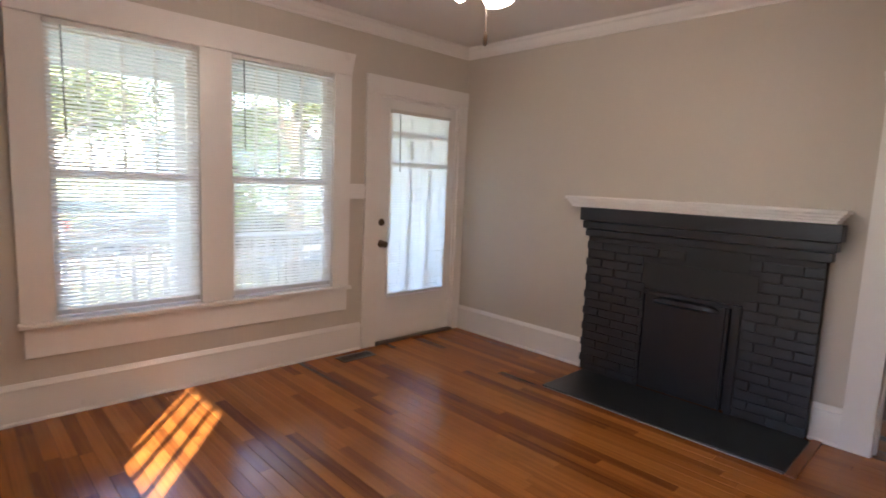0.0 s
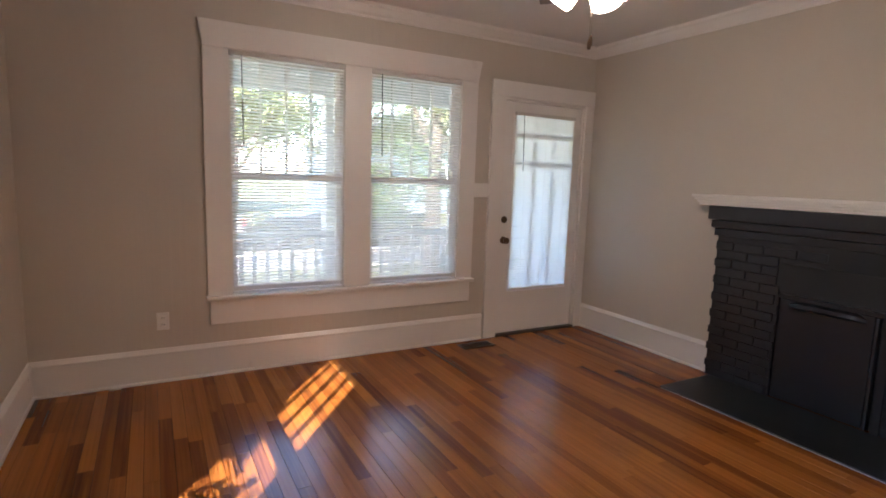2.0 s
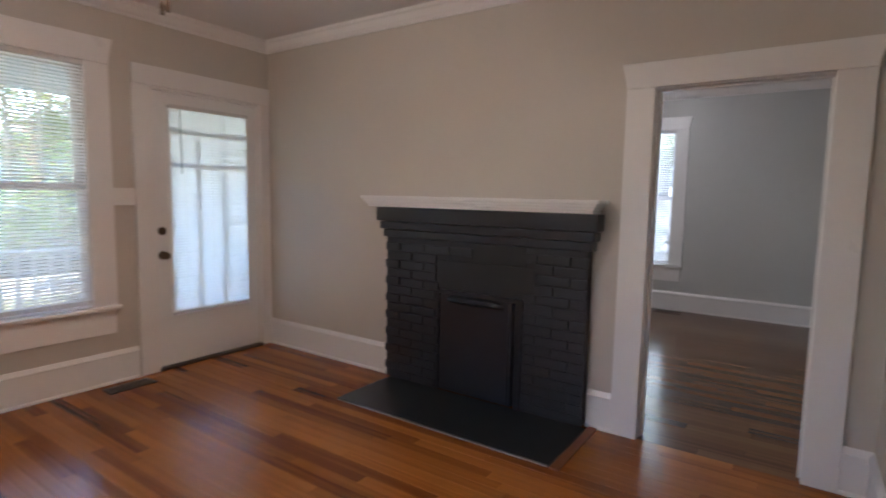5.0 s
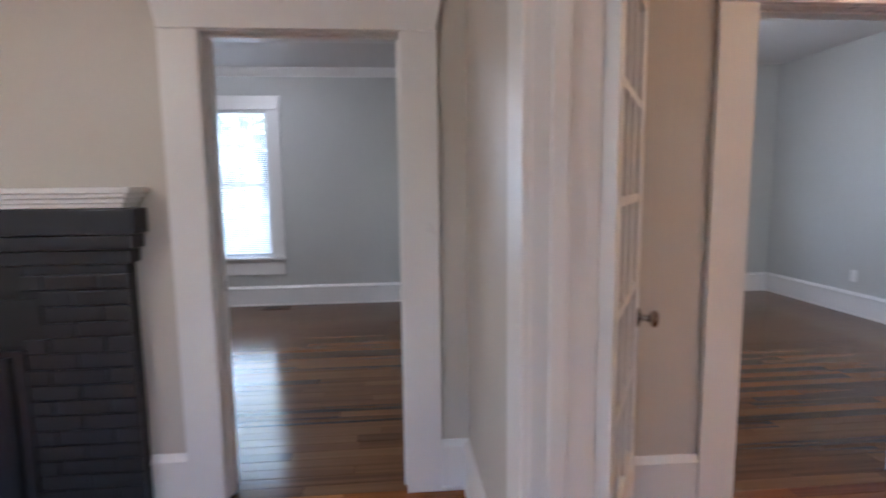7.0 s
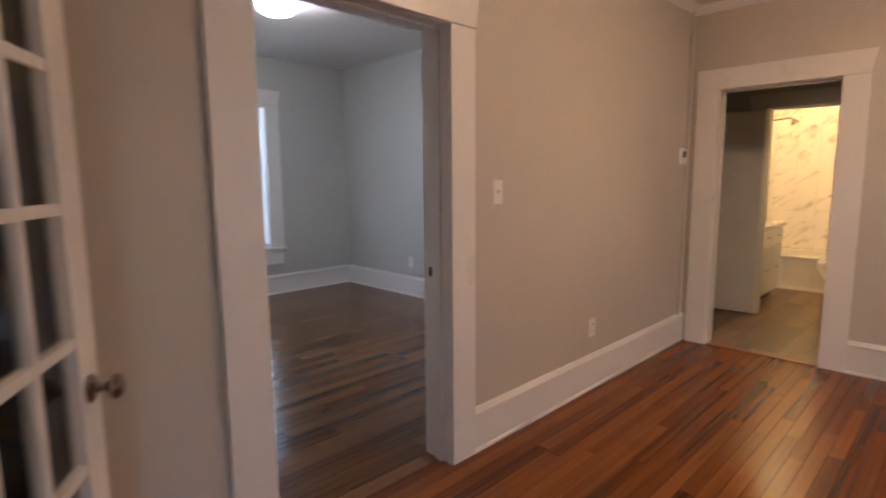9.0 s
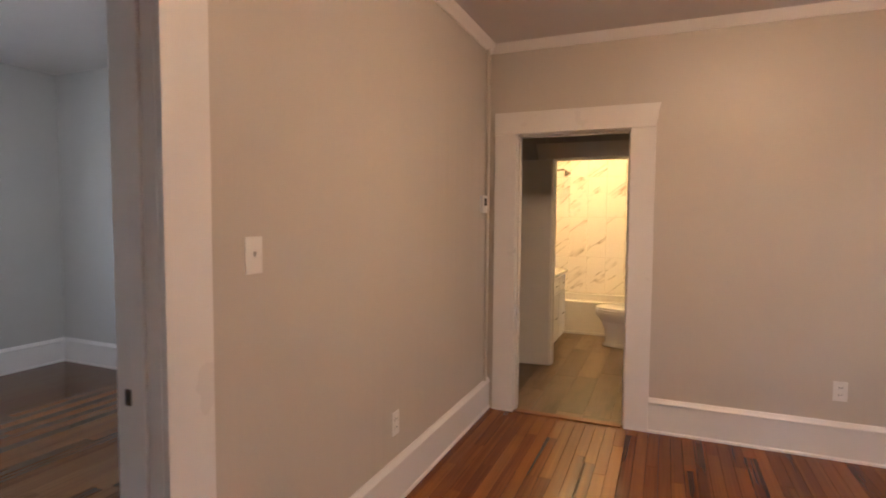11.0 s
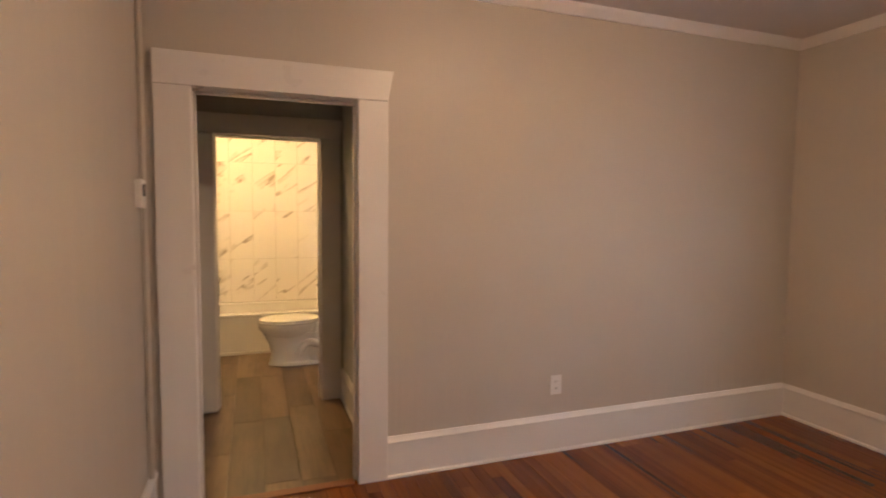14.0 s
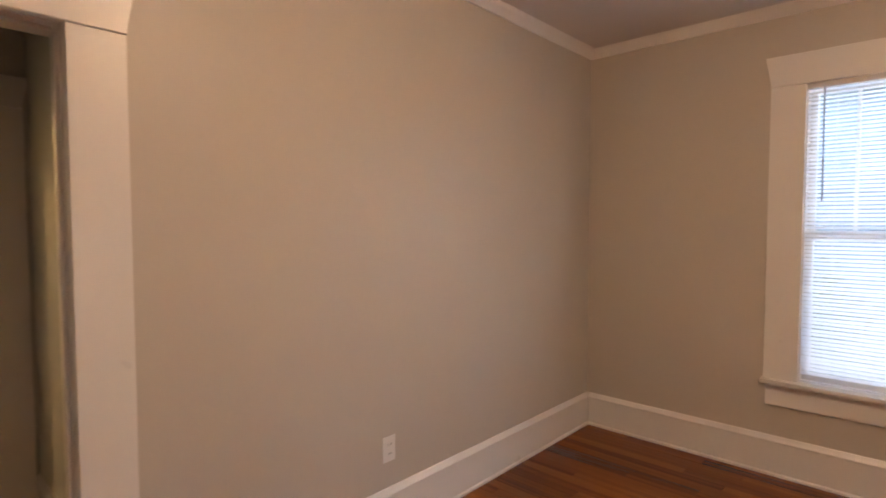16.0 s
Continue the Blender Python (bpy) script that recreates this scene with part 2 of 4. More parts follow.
# ---- building helpers ----
def box(bm, x0, x1, y0, y1, z0, z1, bevel=0.0, m=None):
    r = bmesh.ops.create_cube(bm, size=1.0)
    vs = r["verts"]
    bmesh.ops.scale(bm, vec=(abs(x1 - x0), abs(y1 - y0), abs(z1 - z0)), verts=vs)
    bmesh.ops.translate(bm, vec=((x0 + x1) / 2, (y0 + y1) / 2, (z0 + z1) / 2), verts=vs)
    if bevel:
        es = list({e for v in vs for e in v.link_edges})
        out = bmesh.ops.bevel(bm, geom=es, offset=bevel, segments=2, profile=0.6, affect="EDGES")
        vs = list({v for f in out["faces"] for v in f.verts} | {v for v in vs if v.is_valid})
    if m is not None:
        bmesh.ops.transform(bm, matrix=m, verts=vs)
    return bm


def boxes(*rows, bevel=0.0):
    bm = bmesh.new()
    for r in rows:
        box(bm, *r, bevel=bevel)
    return bm


def rod(bm, a, b, r0, r1=None, seg=12):
    a, b = Vector(a), Vector(b)
    m = Matrix.Translation((a + b) / 2) @ (b - a).to_track_quat("Z", "Y").to_matrix().to_4x4()
    bmesh.ops.create_cone(bm, cap_ends=True, segments=seg, radius1=r0, radius2=r0 if r1 is None else r1, depth=(b - a).length, matrix=m)
    return bm


def lathe(bm, profile, seg=24, m=None):
    """profile: (radius, z) from bottom to top."""
    rings = []
    for r, z in profile:
        rings.append([bm.verts.new((r * math.cos(2 * math.pi * i / seg), r * math.sin(2 * math.pi * i / seg), z)) for i in range(seg)])
    for a, b in zip(rings, rings[1:]):
        for i in range(seg):
            bm.faces.new((a[i], a[(i + 1) % seg], b[(i + 1) % seg], b[i]))
    if profile[0][0] > 1e-6:
        bm.faces.new(rings[0][::-1])
    if profile[-1][0] > 1e-6:
        bm.faces.new(rings[-1])
    if m is not None:
        bmesh.ops.transform(bm, matrix=m, verts=[v for r in rings for v in r])
    bmesh.ops.remove_doubles(bm, verts=[v for r in rings for v in r if v.is_valid], dist=1e-5)
    return bm


def prism(bm, outline, y0, y1):
    """An outline in x and z, drawn through y0 to y1."""
    a = [bm.verts.new((x, y0, z)) for x, z in outline]
    b = [bm.verts.new((x, y1, z)) for x, z in outline]
    n = len(a)
    bm.faces.new(a)
    bm.faces.new(b[::-1])
    for i in range(n):
        bm.faces.new((a[i], b[i], b[(i + 1) % n], a[(i + 1) % n]))
    bmesh.ops.recalc_face_normals(bm, faces=bm.faces)
    return bm


def run(bm, profile, p0, p1, normal):
    """A moulding: profile of (out, up) drawn along the floor line from p0 to p1; out goes along normal."""
    n = Vector((*normal, 0))
    ends = []
    for p in (p0, p1):
        ends.append([bm.verts.new(Vector((p[0], p[1], 0)) + n * o + Vector((0, 0, z))) for o, z in profile])
    a, b = ends
    k = len(profile)
    bm.faces.new(a)
    bm.faces.new(b[::-1])
    for i in range(k):
        bm.faces.new((a[i], b[i], b[(i + 1) % k], a[(i + 1) % k]))
    bmesh.ops.recalc_face_normals(bm, faces=bm.faces)
    return bm


def part(name, bm, material, parent=None, label="", smooth=False, m=None):
    me = bpy.data.meshes.new(name)
    bm.to_mesh(me)
    bm.free()
    me.materials.append(material)
    if smooth:
        me.shade_smooth()
        me.set_sharp_from_angle(angle=radians(35))
    ob = new(name, me)
    if parent is not None:
        ob.parent = parent
    if m is not None:
        ob.matrix_basis = m
    if label:
        ob["label"] = label
    return ob


def thing(name, m, label, category, group="", kind=""):
    ob = new(name)
    ob.empty_display_size = 0.1
    ob.matrix_basis = m
    return tagged(ob, label, category, group, kind)


def structure(name, bm, material, label, category):
    return tagged(part(name, bm, material), label, category, kind="structure")


def wall(name, axis, c0, c1, a0, a1, z0, z1, openings, material, label):
    """A wall across axis from c0 to c1, along the other axis from a0 to a1, with openings (a0, a1, z0, z1)."""
    bm = bmesh.new()
    cuts = sorted({a0, a1, *(v for o in openings for v in o[:2])})
    for u, v in zip(cuts, cuts[1:]):
        mid = (u + v) / 2
        spans = [(z0, z1)]
        for o in openings:
            if o[0] < mid < o[1]:
                spans = [s for lo, hi in spans for s in ((lo, min(hi, o[2])), (max(lo, o[3]), hi)) if s[1] - s[0] > 1e-4]
        for lo, hi in spans:
            if axis == "x":
                box(bm, c0, c1, u, v, lo, hi)
            else:
                box(bm, u, v, c0, c1, lo, hi)
    bmesh.ops.remove_doubles(bm, verts=bm.verts, dist=1e-4)
    inner = [f for f in bm.faces if any(g is not f and (g.calc_center_median() - f.calc_center_median()).length < 1e-4 for e in f.edges for g in e.link_faces)]
    bmesh.ops.delete(bm, geom=inner, context="FACES")
    return structure(name, bm, material, label, "wall")


H = 2.60          # ceiling
SILL, HEAD = 0.552, 2.158

# ---- structure ----
wall("wall_north", "y", 0.0, 0.16, -4.46, 0.14, -0.05, 2.75,
     [(-3.175, -2.398, SILL - 0.03, HEAD), (-2.195, -1.428, SILL - 0.03, HEAD), (-1.005, -0.10, -0.05, 2.075)], PAINT, "greige painted front wall with a double window and a door")
wall("wall_east_front", "x", 0.0, 0.14, -4.355, 0.0, -0.05, 2.75, [(-3.985, -3.175, -0.05, 1.945)], PAINT, "greige painted wall behind the dark brick fireplace")
wall("wall_east_rear", "x", -0.235, -0.095, -8.87, -4.355, -0.05, 2.75, [(-6.18, -5.265, -0.05, 1.998)], PAINT, "greige painted wall with a cased doorway")
wall("wall_partition", "y", -4.355, -4.23, -4.46, 0.0, -0.05, 2.75, [(-3.22, -1.04, -0.05, 2.0)], PAINT, "greige partition with a wide cased opening")
wall("wall_west", "x", -4.47, -4.31, -4.23, 0.0, -0.05, 2.75, [(-3.12, -2.35, SILL - 0.03, HEAD)], PAINT, "greige painted side wall with one window")
wall("wall_west_rear", "x", -4.39, -4.23, -9.005, -4.355, -0.05, 2.75, [(-7.615, -6.84, SILL - 0.03, HEAD)], PAINT, "greige painted wall with one window")
wall("wall_south", "y", -9.005, -8.87, -4.23, 0.9, -0.05, 2.75, [(-1.21, -0.41, -0.05, 1.990)], PAINT, "greige painted wall with a cased doorway to the hall")
wall("wall_hall_east", "x", 0.75, 0.9, -12.62, -9.005, -0.05, 2.75, [], PAINT_COOL, "plain grey hall wall")
wall("wall_hall_west", "x", -1.47, -1.32, -10.19, -9.005, -0.05, 2.75, [], PAINT_COOL, "plain grey hall wall")
wall("wall_bath", "y", -10.31, -10.19, -1.47, 0.75, -0.05, 2.75, [(-1.182, -0.417, -0.05, 1.962)], PAINT_COOL, "grey wall with the bathroom doorway")
wall("wall_bath_west", "x", -1.80, -1.65, -12.62, -10.31, -0.05, 2.75, [], PAINT_COOL, "plain bathroom wall")
wall("wall_bath_south", "y", -12.62, -12.485, -1.65, 0.75, -0.05, 2.75, [], PAINT_COOL, "bathroom wall behind the tiles")
wall("wall_bedroom_east", "x", 3.85, 4.01, -8.59, 0.0, -0.05, 2.75,
     [(-2.555, -1.815, SILL - 0.03, HEAD), (-7.365, -6.605, SILL - 0.03, HEAD)], PAINT_COOL, "bedroom wall with windows, its paint greyed for cool daylight")
wall("wall_bedroom_south", "y", -8.59, -8.44, -0.095, 3.85, -0.05, 2.75, [], PAINT_COOL, "plain bedroom wall, its paint greyed for cool daylight")
wall("wall_bedroom_middle", "y", -4.72, -4.60, 0.14, 3.85, -0.05, 2.75, [], PAINT_COOL, "plain wall between the bedrooms, its paint greyed for cool daylight")
wall("wall_bedroom_north", "y", 0.0, 0.16, 0.14, 4.01, -0.05, 2.75, [], PAINT_COOL, "plain bedroom wall, its paint greyed for cool daylight")
structure("wall_infill", boxes((-0.095, 0.14, -4.72, -4.355, -0.05, 2.75)), PAINT_COOL, "short wall return, its paint greyed for cool daylight", "wall")
structure("ceiling", boxes((-4.47, 0.0, -4.355, 0.0, H, H + 0.12), (-4.39, -0.15, -8.95, -4.357, H, H + 0.12), (0.002, 4.0, -4.66, 0.0, H, H + 0.12),
                           (-0.148, 4.0, -8.5, -4.662, H + 0.08, H + 0.20), (-1.8, 0.9, -12.62, -8.952, H, H + 0.12)), CEIL, "flat off-white painted ceiling", "ceiling")
structure("roof", boxes((-5.2, 4.4, -13.1, 0.5, 2.85, 3.0)), ROOFING, "grey shingled house roof", "roof")
structure("floor", boxes((-4.47, 4.01, -12.62, 0.16, -0.14, -0.022)), SUBFLOOR, "dark subfloor under the wooden strips", "floor")

BASE = [(0, 0), (0.024, 0), (0.024, 0.012), (0.017, 0.02), (0.017, 0.188), (0.024, 0.192), (0.024, 0.200), (0.016, 0.212), (0.008, 0.226), (0, 0.226)]
CROWN = [(0, H - 0.092), (0.012, H - 0.092), (0.016, H - 0.078), (0.034, H - 0.062), (0.058, H - 0.03), (0.070, H - 0.022), (0.076, H - 0.001), (0, H - 0.001)]
COVE = [(0, H - 0.060), (0.012, H - 0.058), (0.024, H - 0.040), (0.040, H - 0.020), (0.050, H - 0.001), (0, H - 0.001)]


def mould(name, profile, label, *runs):
    bm = bmesh.new()
    for p0, p1, n in runs:
        run(bm, profile, p0, p1, n)
    return structure(name, bm, TRIM, label, "trim")


mould("baseboard_front_room", BASE, "tall white painted baseboard with a moulded cap",
      ((-4.31, 0), (-1.15, 0), (0, -1)), ((0, -0.024), (0, -1.41), (-1, 0)), ((0, -2.905), (0, -3.05), (-1, 0)),
      ((0, -4.11), (0, -4.23), (-1, 0)), ((-4.31, -0.024), (-4.31, -4.23), (1, 0)), ((-0.024, -4.23), (-0.91, -4.23), (0, 1)), ((-4.286, -4.23), (-3.35, -4.23), (0, 1)))
mould("baseboard_rear_room", BASE, "tall white painted baseboard with a moulded cap",
      ((-0.235, -4.355), (-0.235, -5.135), (-1, 0)), ((-0.235, -6.31), (-0.235, -8.87), (-1, 0)), ((-4.23, -8.87), (-1.34, -8.87), (0, 1)),
      ((-4.23, -8.846), (-4.23, -4.355), (1, 0)), ((-4.206, -4.355), (-3.35, -4.355), (0, -1)), ((-0.259, -4.355), (-0.91, -4.355), (0, -1)))
mould("baseboard_bedroom", BASE, "tall white painted baseboard with a moulded cap",
      ((3.85, 0), (3.85, -4.60), (-1, 0)), ((0.14, -4.60), (3.826, -4.60), (0, 1)), ((3.85, -4.72), (3.85, -8.44), (-1, 0)), ((-0.095, -8.44), (3.826, -8.44), (0, 1)))
mould("baseboard_hall", BASE, "white painted baseboard", ((-1.32, -9.005), (-1.32, -10.19), (1, 0)), ((0.75, -9.005), (0.75, -10.19), (-1, 0)))
mould("crown_moulding", CROWN, "white stepped crown moulding under the ceiling",
      ((-4.31, 0), (0, 0), (0, -1)), ((0, -0.001), (0, -4.23), (-1, 0)), ((-4.31, -0.001), (-4.31, -4.23), (1, 0)), ((-4.31, -4.23), (0, -4.23), (0, 1)))
mould("cove_moulding", COVE, "slim white moulding under the ceiling",
      ((-0.235, -4.355), (-0.235, -8.87), (-1, 0)), ((-4.23, -8.87), (-0.235, -8.87), (0, 1)), ((-4.23, -8.869), (-4.23, -4.355), (1, 0)), ((-4.23, -4.355), (-0.235, -4.355), (0, -1)))
mould("crown_moulding_bedroom", CROWN, "white crown moulding under the ceiling", ((3.85, 0), (3.85, -4.60), (-1, 0)), ((0.14, -4.60), (3.85, -4.60), (0, 1)))


def head_board(hw, z0, z1, flare=0.026, t=0.032, flare_end=None):
    """A head casing whose ends lean outwards."""
    bm = bmesh.new()
    prism(bm, [(-hw, z0), (hw, z0), (hw, z0 + 0.02), (hw + (flare if flare_end is None else flare_end), z1), (-hw - flare, z1), (-hw, z0 + 0.02)], 0.0, t)
    bmesh.ops.bevel(bm, geom=list(bm.edges), offset=0.003, segments=1, affect="EDGES")
    return bm


def doorway(name, m, width, height, thick, label, casing=0.15, head=0.165, far=True, end=None):
    """Casing and jambs of an opening; local x along the wall, y out of it, origin on the floor in the opening's middle."""
    root = thing(name, m, label, "door frame", kind="structure")
    w = width / 2
    for s in (-1, 1):
        part("side_casing", boxes(sorted((s * (w - 0.002), s * (w + casing))) + [0.0, 0.024, 0.0, height], bevel=0.003), TRIM, root)
        part("jamb", boxes(sorted((s * (w - 0.004), s * (w + 0.018))) + [-thick, 0.004, 0.0, height - 0.004], bevel=0.002), TRIM, root)
        part("door_stop", boxes(sorted((s * (w - 0.016), s * (w - 0.004))) + [-thick * 0.62, -thick * 0.3, 0.0, height - 0.016], bevel=0.003), TRIM, root)
        if far:
            part("side_casing", boxes(sorted((s * (w - 0.002), s * (w + casing))) + [-thick - 0.024, -thick, 0.0, height], bevel=0.003), TRIM, root)
    part("head_casing", head_board(w + casing, height, height + head, flare_end=end), TRIM, root)
    if far:
        part("head_casing", head_board(w + casing, height, height + head), TRIM, root, m=pose(0, -thick, 0, 0, 0, 180))
    part("head_jamb", boxes((-w - 0.018, w + 0.018, -thick, 0.004, height - 0.004, height + 0.018), bevel=0.002), TRIM, root)
    part("head_stop", boxes((-w + 0.018, w - 0.018, -thick * 0.62, -thick * 0.3, height - 0.016, height - 0.004), bevel=0.003), TRIM, root)
    return root


doorway("door_frame_bedroom_front", pose(0, -3.58, 0, 0, 0, 90), 0.77, 1.925, 0.14, "white painted flat door casing with a flared head board", head=0.132, casing=0.145)
doorway("door_frame_bedroom_rear", pose(-0.235, -5.7225, 0, 0, 0, 90), 0.875, 1.978, 0.14, "white painted flat door casing with a flared head board")
doorway("door_frame_hall", pose(-0.81, -8.87, 0, 0, 0, 0), 0.76, 1.970, 0.135, "white painted door casing, the hall beyond", head=0.15, end=0.0)
doorway("door_frame_bath", pose(-0.7995, -10.19, 0, 0, 0, 0), 0.725, 1.942, 0.12, "white painted bathroom door casing in shade", casing=0.14, head=0.14)
doorway("door_frame_partition", pose(-2.13, -4.23, 0, 0, 0, 0), 2.14, 1.98, 0.125, "wide white cased opening between the two rooms")
def strike_plate(m):
    root = thing("strike_plate", m, "small dark metal strike plate on the white door jamb", "strike plate", "strike plates")
    part("plate", boxes((-0.011, 0.011, 0.0, 0.002, -0.022, 0.022), bevel=0.0008), VENTMETAL, root)
    part("latch_hole", boxes((-0.006, 0.006, 0.002, 0.0026, -0.012, 0.012)), DARKSLOT, root)


strike_plate(pose(0.118, -3.1995, 0.905, 0, 0, 180))
strike_plate(pose(-0.118, -6.1555, 0.905, 0, 0, 0))
structure("trim_rail_stub", boxes((-1.280, -1.137, -0.022, 0.0, 1.235, 1.352), bevel=0.003), TRIM, "short white painted rail between window and door casing", "trim")


# ---- windows ----
def sash(root, u0, u1, z0, z1, y, bars):
    fr = part("sash", boxes((u0, u0 + 0.035, y, y + 0.035, z0, z1), (u1 - 0.035, u1, y, y + 0.035, z0, z1),
                            (u0 + 0.035, u1 - 0.035, y, y + 0.035, z0, z0 + 0.04), (u0 + 0.035, u1 - 0.035, y, y + 0.035, z1 - 0.035, z1)), TRIM, root)
    for i in range(bars):
        u = u0 + 0.035 + (u1 - u0 - 0.07) * (i + 1) / (bars + 1)
        part("glazing_bar", boxes((u - 0.008, u + 0.008, y + 0.004, y + 0.031, z0 + 0.04, z1 - 0.035)), TRIM, fr)
    g = part("pane", boxes((u0 + 0.035, u1 - 0.035, y + 0.016, y + 0.019, z0 + 0.04, z1 - 0.035)), GLASS, fr)
    g.visible_shadow = False


def blind(m, width, top, bottom, tilt, label, wand=0.62, group="window blinds"):
    """Mini blind: local x along the window, y into the room, z from the floor."""
    root = thing("window_blind", m, label, "blind", group)
    w = width / 2
    part("head_rail", boxes((-w, w, -0.014, 0.014, top - 0.028, top), bevel=0.002), RAILMETAL, root)
    part("bottom_rail", boxes((-w + 0.003, w - 0.003, -0.012, 0.012, bottom, bottom + 0.014), bevel=0.003), SLAT, root)
    pitch = 0.0212
    n = int((top - 0.035 - bottom - 0.02) / pitch)
    vs, fs = [], []
    c, s = math.cos(radians(tilt)), math.sin(radians(tilt))
    rng = random.Random(int(width * 1000) + n)
    for i in range(n):
        z = top - 0.04 - i * pitch
        sag = rng.uniform(-0.0012, 0.0012)
        row = []
        for (a, h) in ((-0.0125, 0.0), (-0.0042, 0.0017), (0.0042, 0.0017), (0.0125, 0.0)):
            y, zz = a * c - h * s, a * s + h * c
            row.append((y, z + zz))
        b = len(vs)
        for x, dz in ((-w + 0.004, sag), (w - 0.004, -sag)):
            vs += [(x, y, zz + dz) for y, zz in row]
        fs += [(b + k, b + k + 1, b + k + 5, b + k + 4) for k in range(3)]
    me = bpy.data.meshes.new("slats")
    me.from_pydata(vs, [], fs)
    me.materials.append(SLAT)
    me.shade_smooth()
    ob = new("slats", me)
    ob.parent = root
    tagged(ob, "thin white vinyl slats", kind="stuff")
    for u in (-w * 0.66, 0.0, w * 0.66):
        for y in (-0.013, 0.013):
            part("ladder_cord", rod(bmesh.new(), (u, y, top - 0.03), (u, y, bottom + 0.01), 0.0007, seg=5), PLATE, root)
    if wand:
        bm = bmesh.new()
        rod(bm, (w - 0.075, 0.022, top - 0.03), (w - 0.08, 0.030, top - wand), 0.0042, seg=8)
        part("wand", bm, WAND, root, "grey plastic tilt wand")
    return root


def window(name, m, lights, bars, outer, thick, label, sill=SILL, top=HEAD, head=0.165, tilt=-37.0, wand=0.62, apron=0.197, blind_label="white mini blind, slats half open, over the window"):
    """lights: (centre, width) of each opening along local x; outer: half width of the whole casing."""
    root = thing(name, m, label, "window", kind="structure")
    edges = sorted(v for c, w in lights for v in (c - w / 2, c + w / 2))
    stops = [-outer] + edges + [outer]
    for a, b in zip(stops[::2], stops[1::2]):
        part("casing", boxes((a, b, 0.0, 0.024, sill, top), bevel=0.003), TRIM, root)
    part("head_casing", head_board(outer, top, top + head, 0.028), TRIM, root)
    part("sill", boxes((-outer - 0.012, outer + 0.012, -0.02, 0.058, sill - 0.028, sill), bevel=0.007), TRIM, root)
    part("apron", boxes((-outer + 0.012, outer - 0.012, 0.0, 0.020, sill - apron, sill - 0.028), bevel=0.004), TRIM, root)
    for c, w in lights:
        a, b = c - w / 2, c + w / 2
        part("window_frame", boxes((a, a + 0.006, -thick, 0.0, sill, top), (b - 0.006, b, -thick, 0.0, sill, top),
                                   (a + 0.006, b - 0.006, -thick, 0.0, top - 0.006, top), (a + 0.006, b - 0.006, -thick - 0.03, -0.02, sill - 0.028, sill)), TRIM, root)
        mid = (sill + top) / 2 - 0.005
        sash(root, a + 0.006, b - 0.006, mid - 0.02, top - 0.006, -0.115, bars)
        sash(root, a + 0.006, b - 0.006, sill, mid + 0.02, -0.078, 0)
        part("meeting_rail", boxes((a + 0.006, b - 0.006, -0.043, -0.034, mid - 0.016, mid + 0.016)), TRIM, root)
        blind(m @ pose(c, 0.004, 0), w - 0.006, top - 0.002, sill + 0.006, tilt, blind_label, wand)
    return root


window("window_front", pose(-2.305, 0, 0, 0, 0, 180), [(-0.4935, 0.767), (0.4815, 0.777)], 3, 1.025, 0.16,
       "double-hung pair of white windows in one wide flat casing", tilt=-36)
window("window_west", pose(-4.31, -2.735, 0, 0, 0, -90), [(0.0, 0.77)], 3, 0.55, 0.16, "white double-hung window in a flat casing, in sun", tilt=-27)
window("window_rear", pose(-4.23, -7.2275, 0, 0, 0, -90), [(0.0, 0.775)], 3, 0.388 + 0.165, 0.16, "white double-hung window in a flat casing", tilt=-36, apron=0.15)
window("window_bedroom_front", pose(3.85, -2.185, 0, 0, 0, 90), [(0.0, 0.74)], 3, 0.37 + 0.14, 0.16, "white double-hung bedroom window", head=0.15, tilt=-30, wand=0)
window("window_bedroom_rear", pose(3.85, -6.985, 0, 0, 0, 90), [(0.0, 0.76)], 3, 0.38 + 0.165, 0.16, "white double-hung bedroom window", tilt=-30, wand=0)


# ---- front door ----
def knob(parent, x, y, z, out, material=BRONZE, size=1.0):
    """A round knob with its rose on a door face; out: +1 or -1 along local y."""
    rot = pose(x, y, z, -90 * out, 0, 0)
    k = part("door_knob", lathe(bmesh.new(), [(0.032 * size, 0), (0.032 * size, 0.005), (0.026 * size, 0.010), (0.011 * size, 0.014), (0.011 * size, 0.034), (0.024 * size, 0.042),
                                              (0.029 * size, 0.052), (0.026 * size, 0.062), (0.014 * size, 0.068), (0.0, 0.069)], 20), material, parent, "aged metal knob", True, rot)
    return k


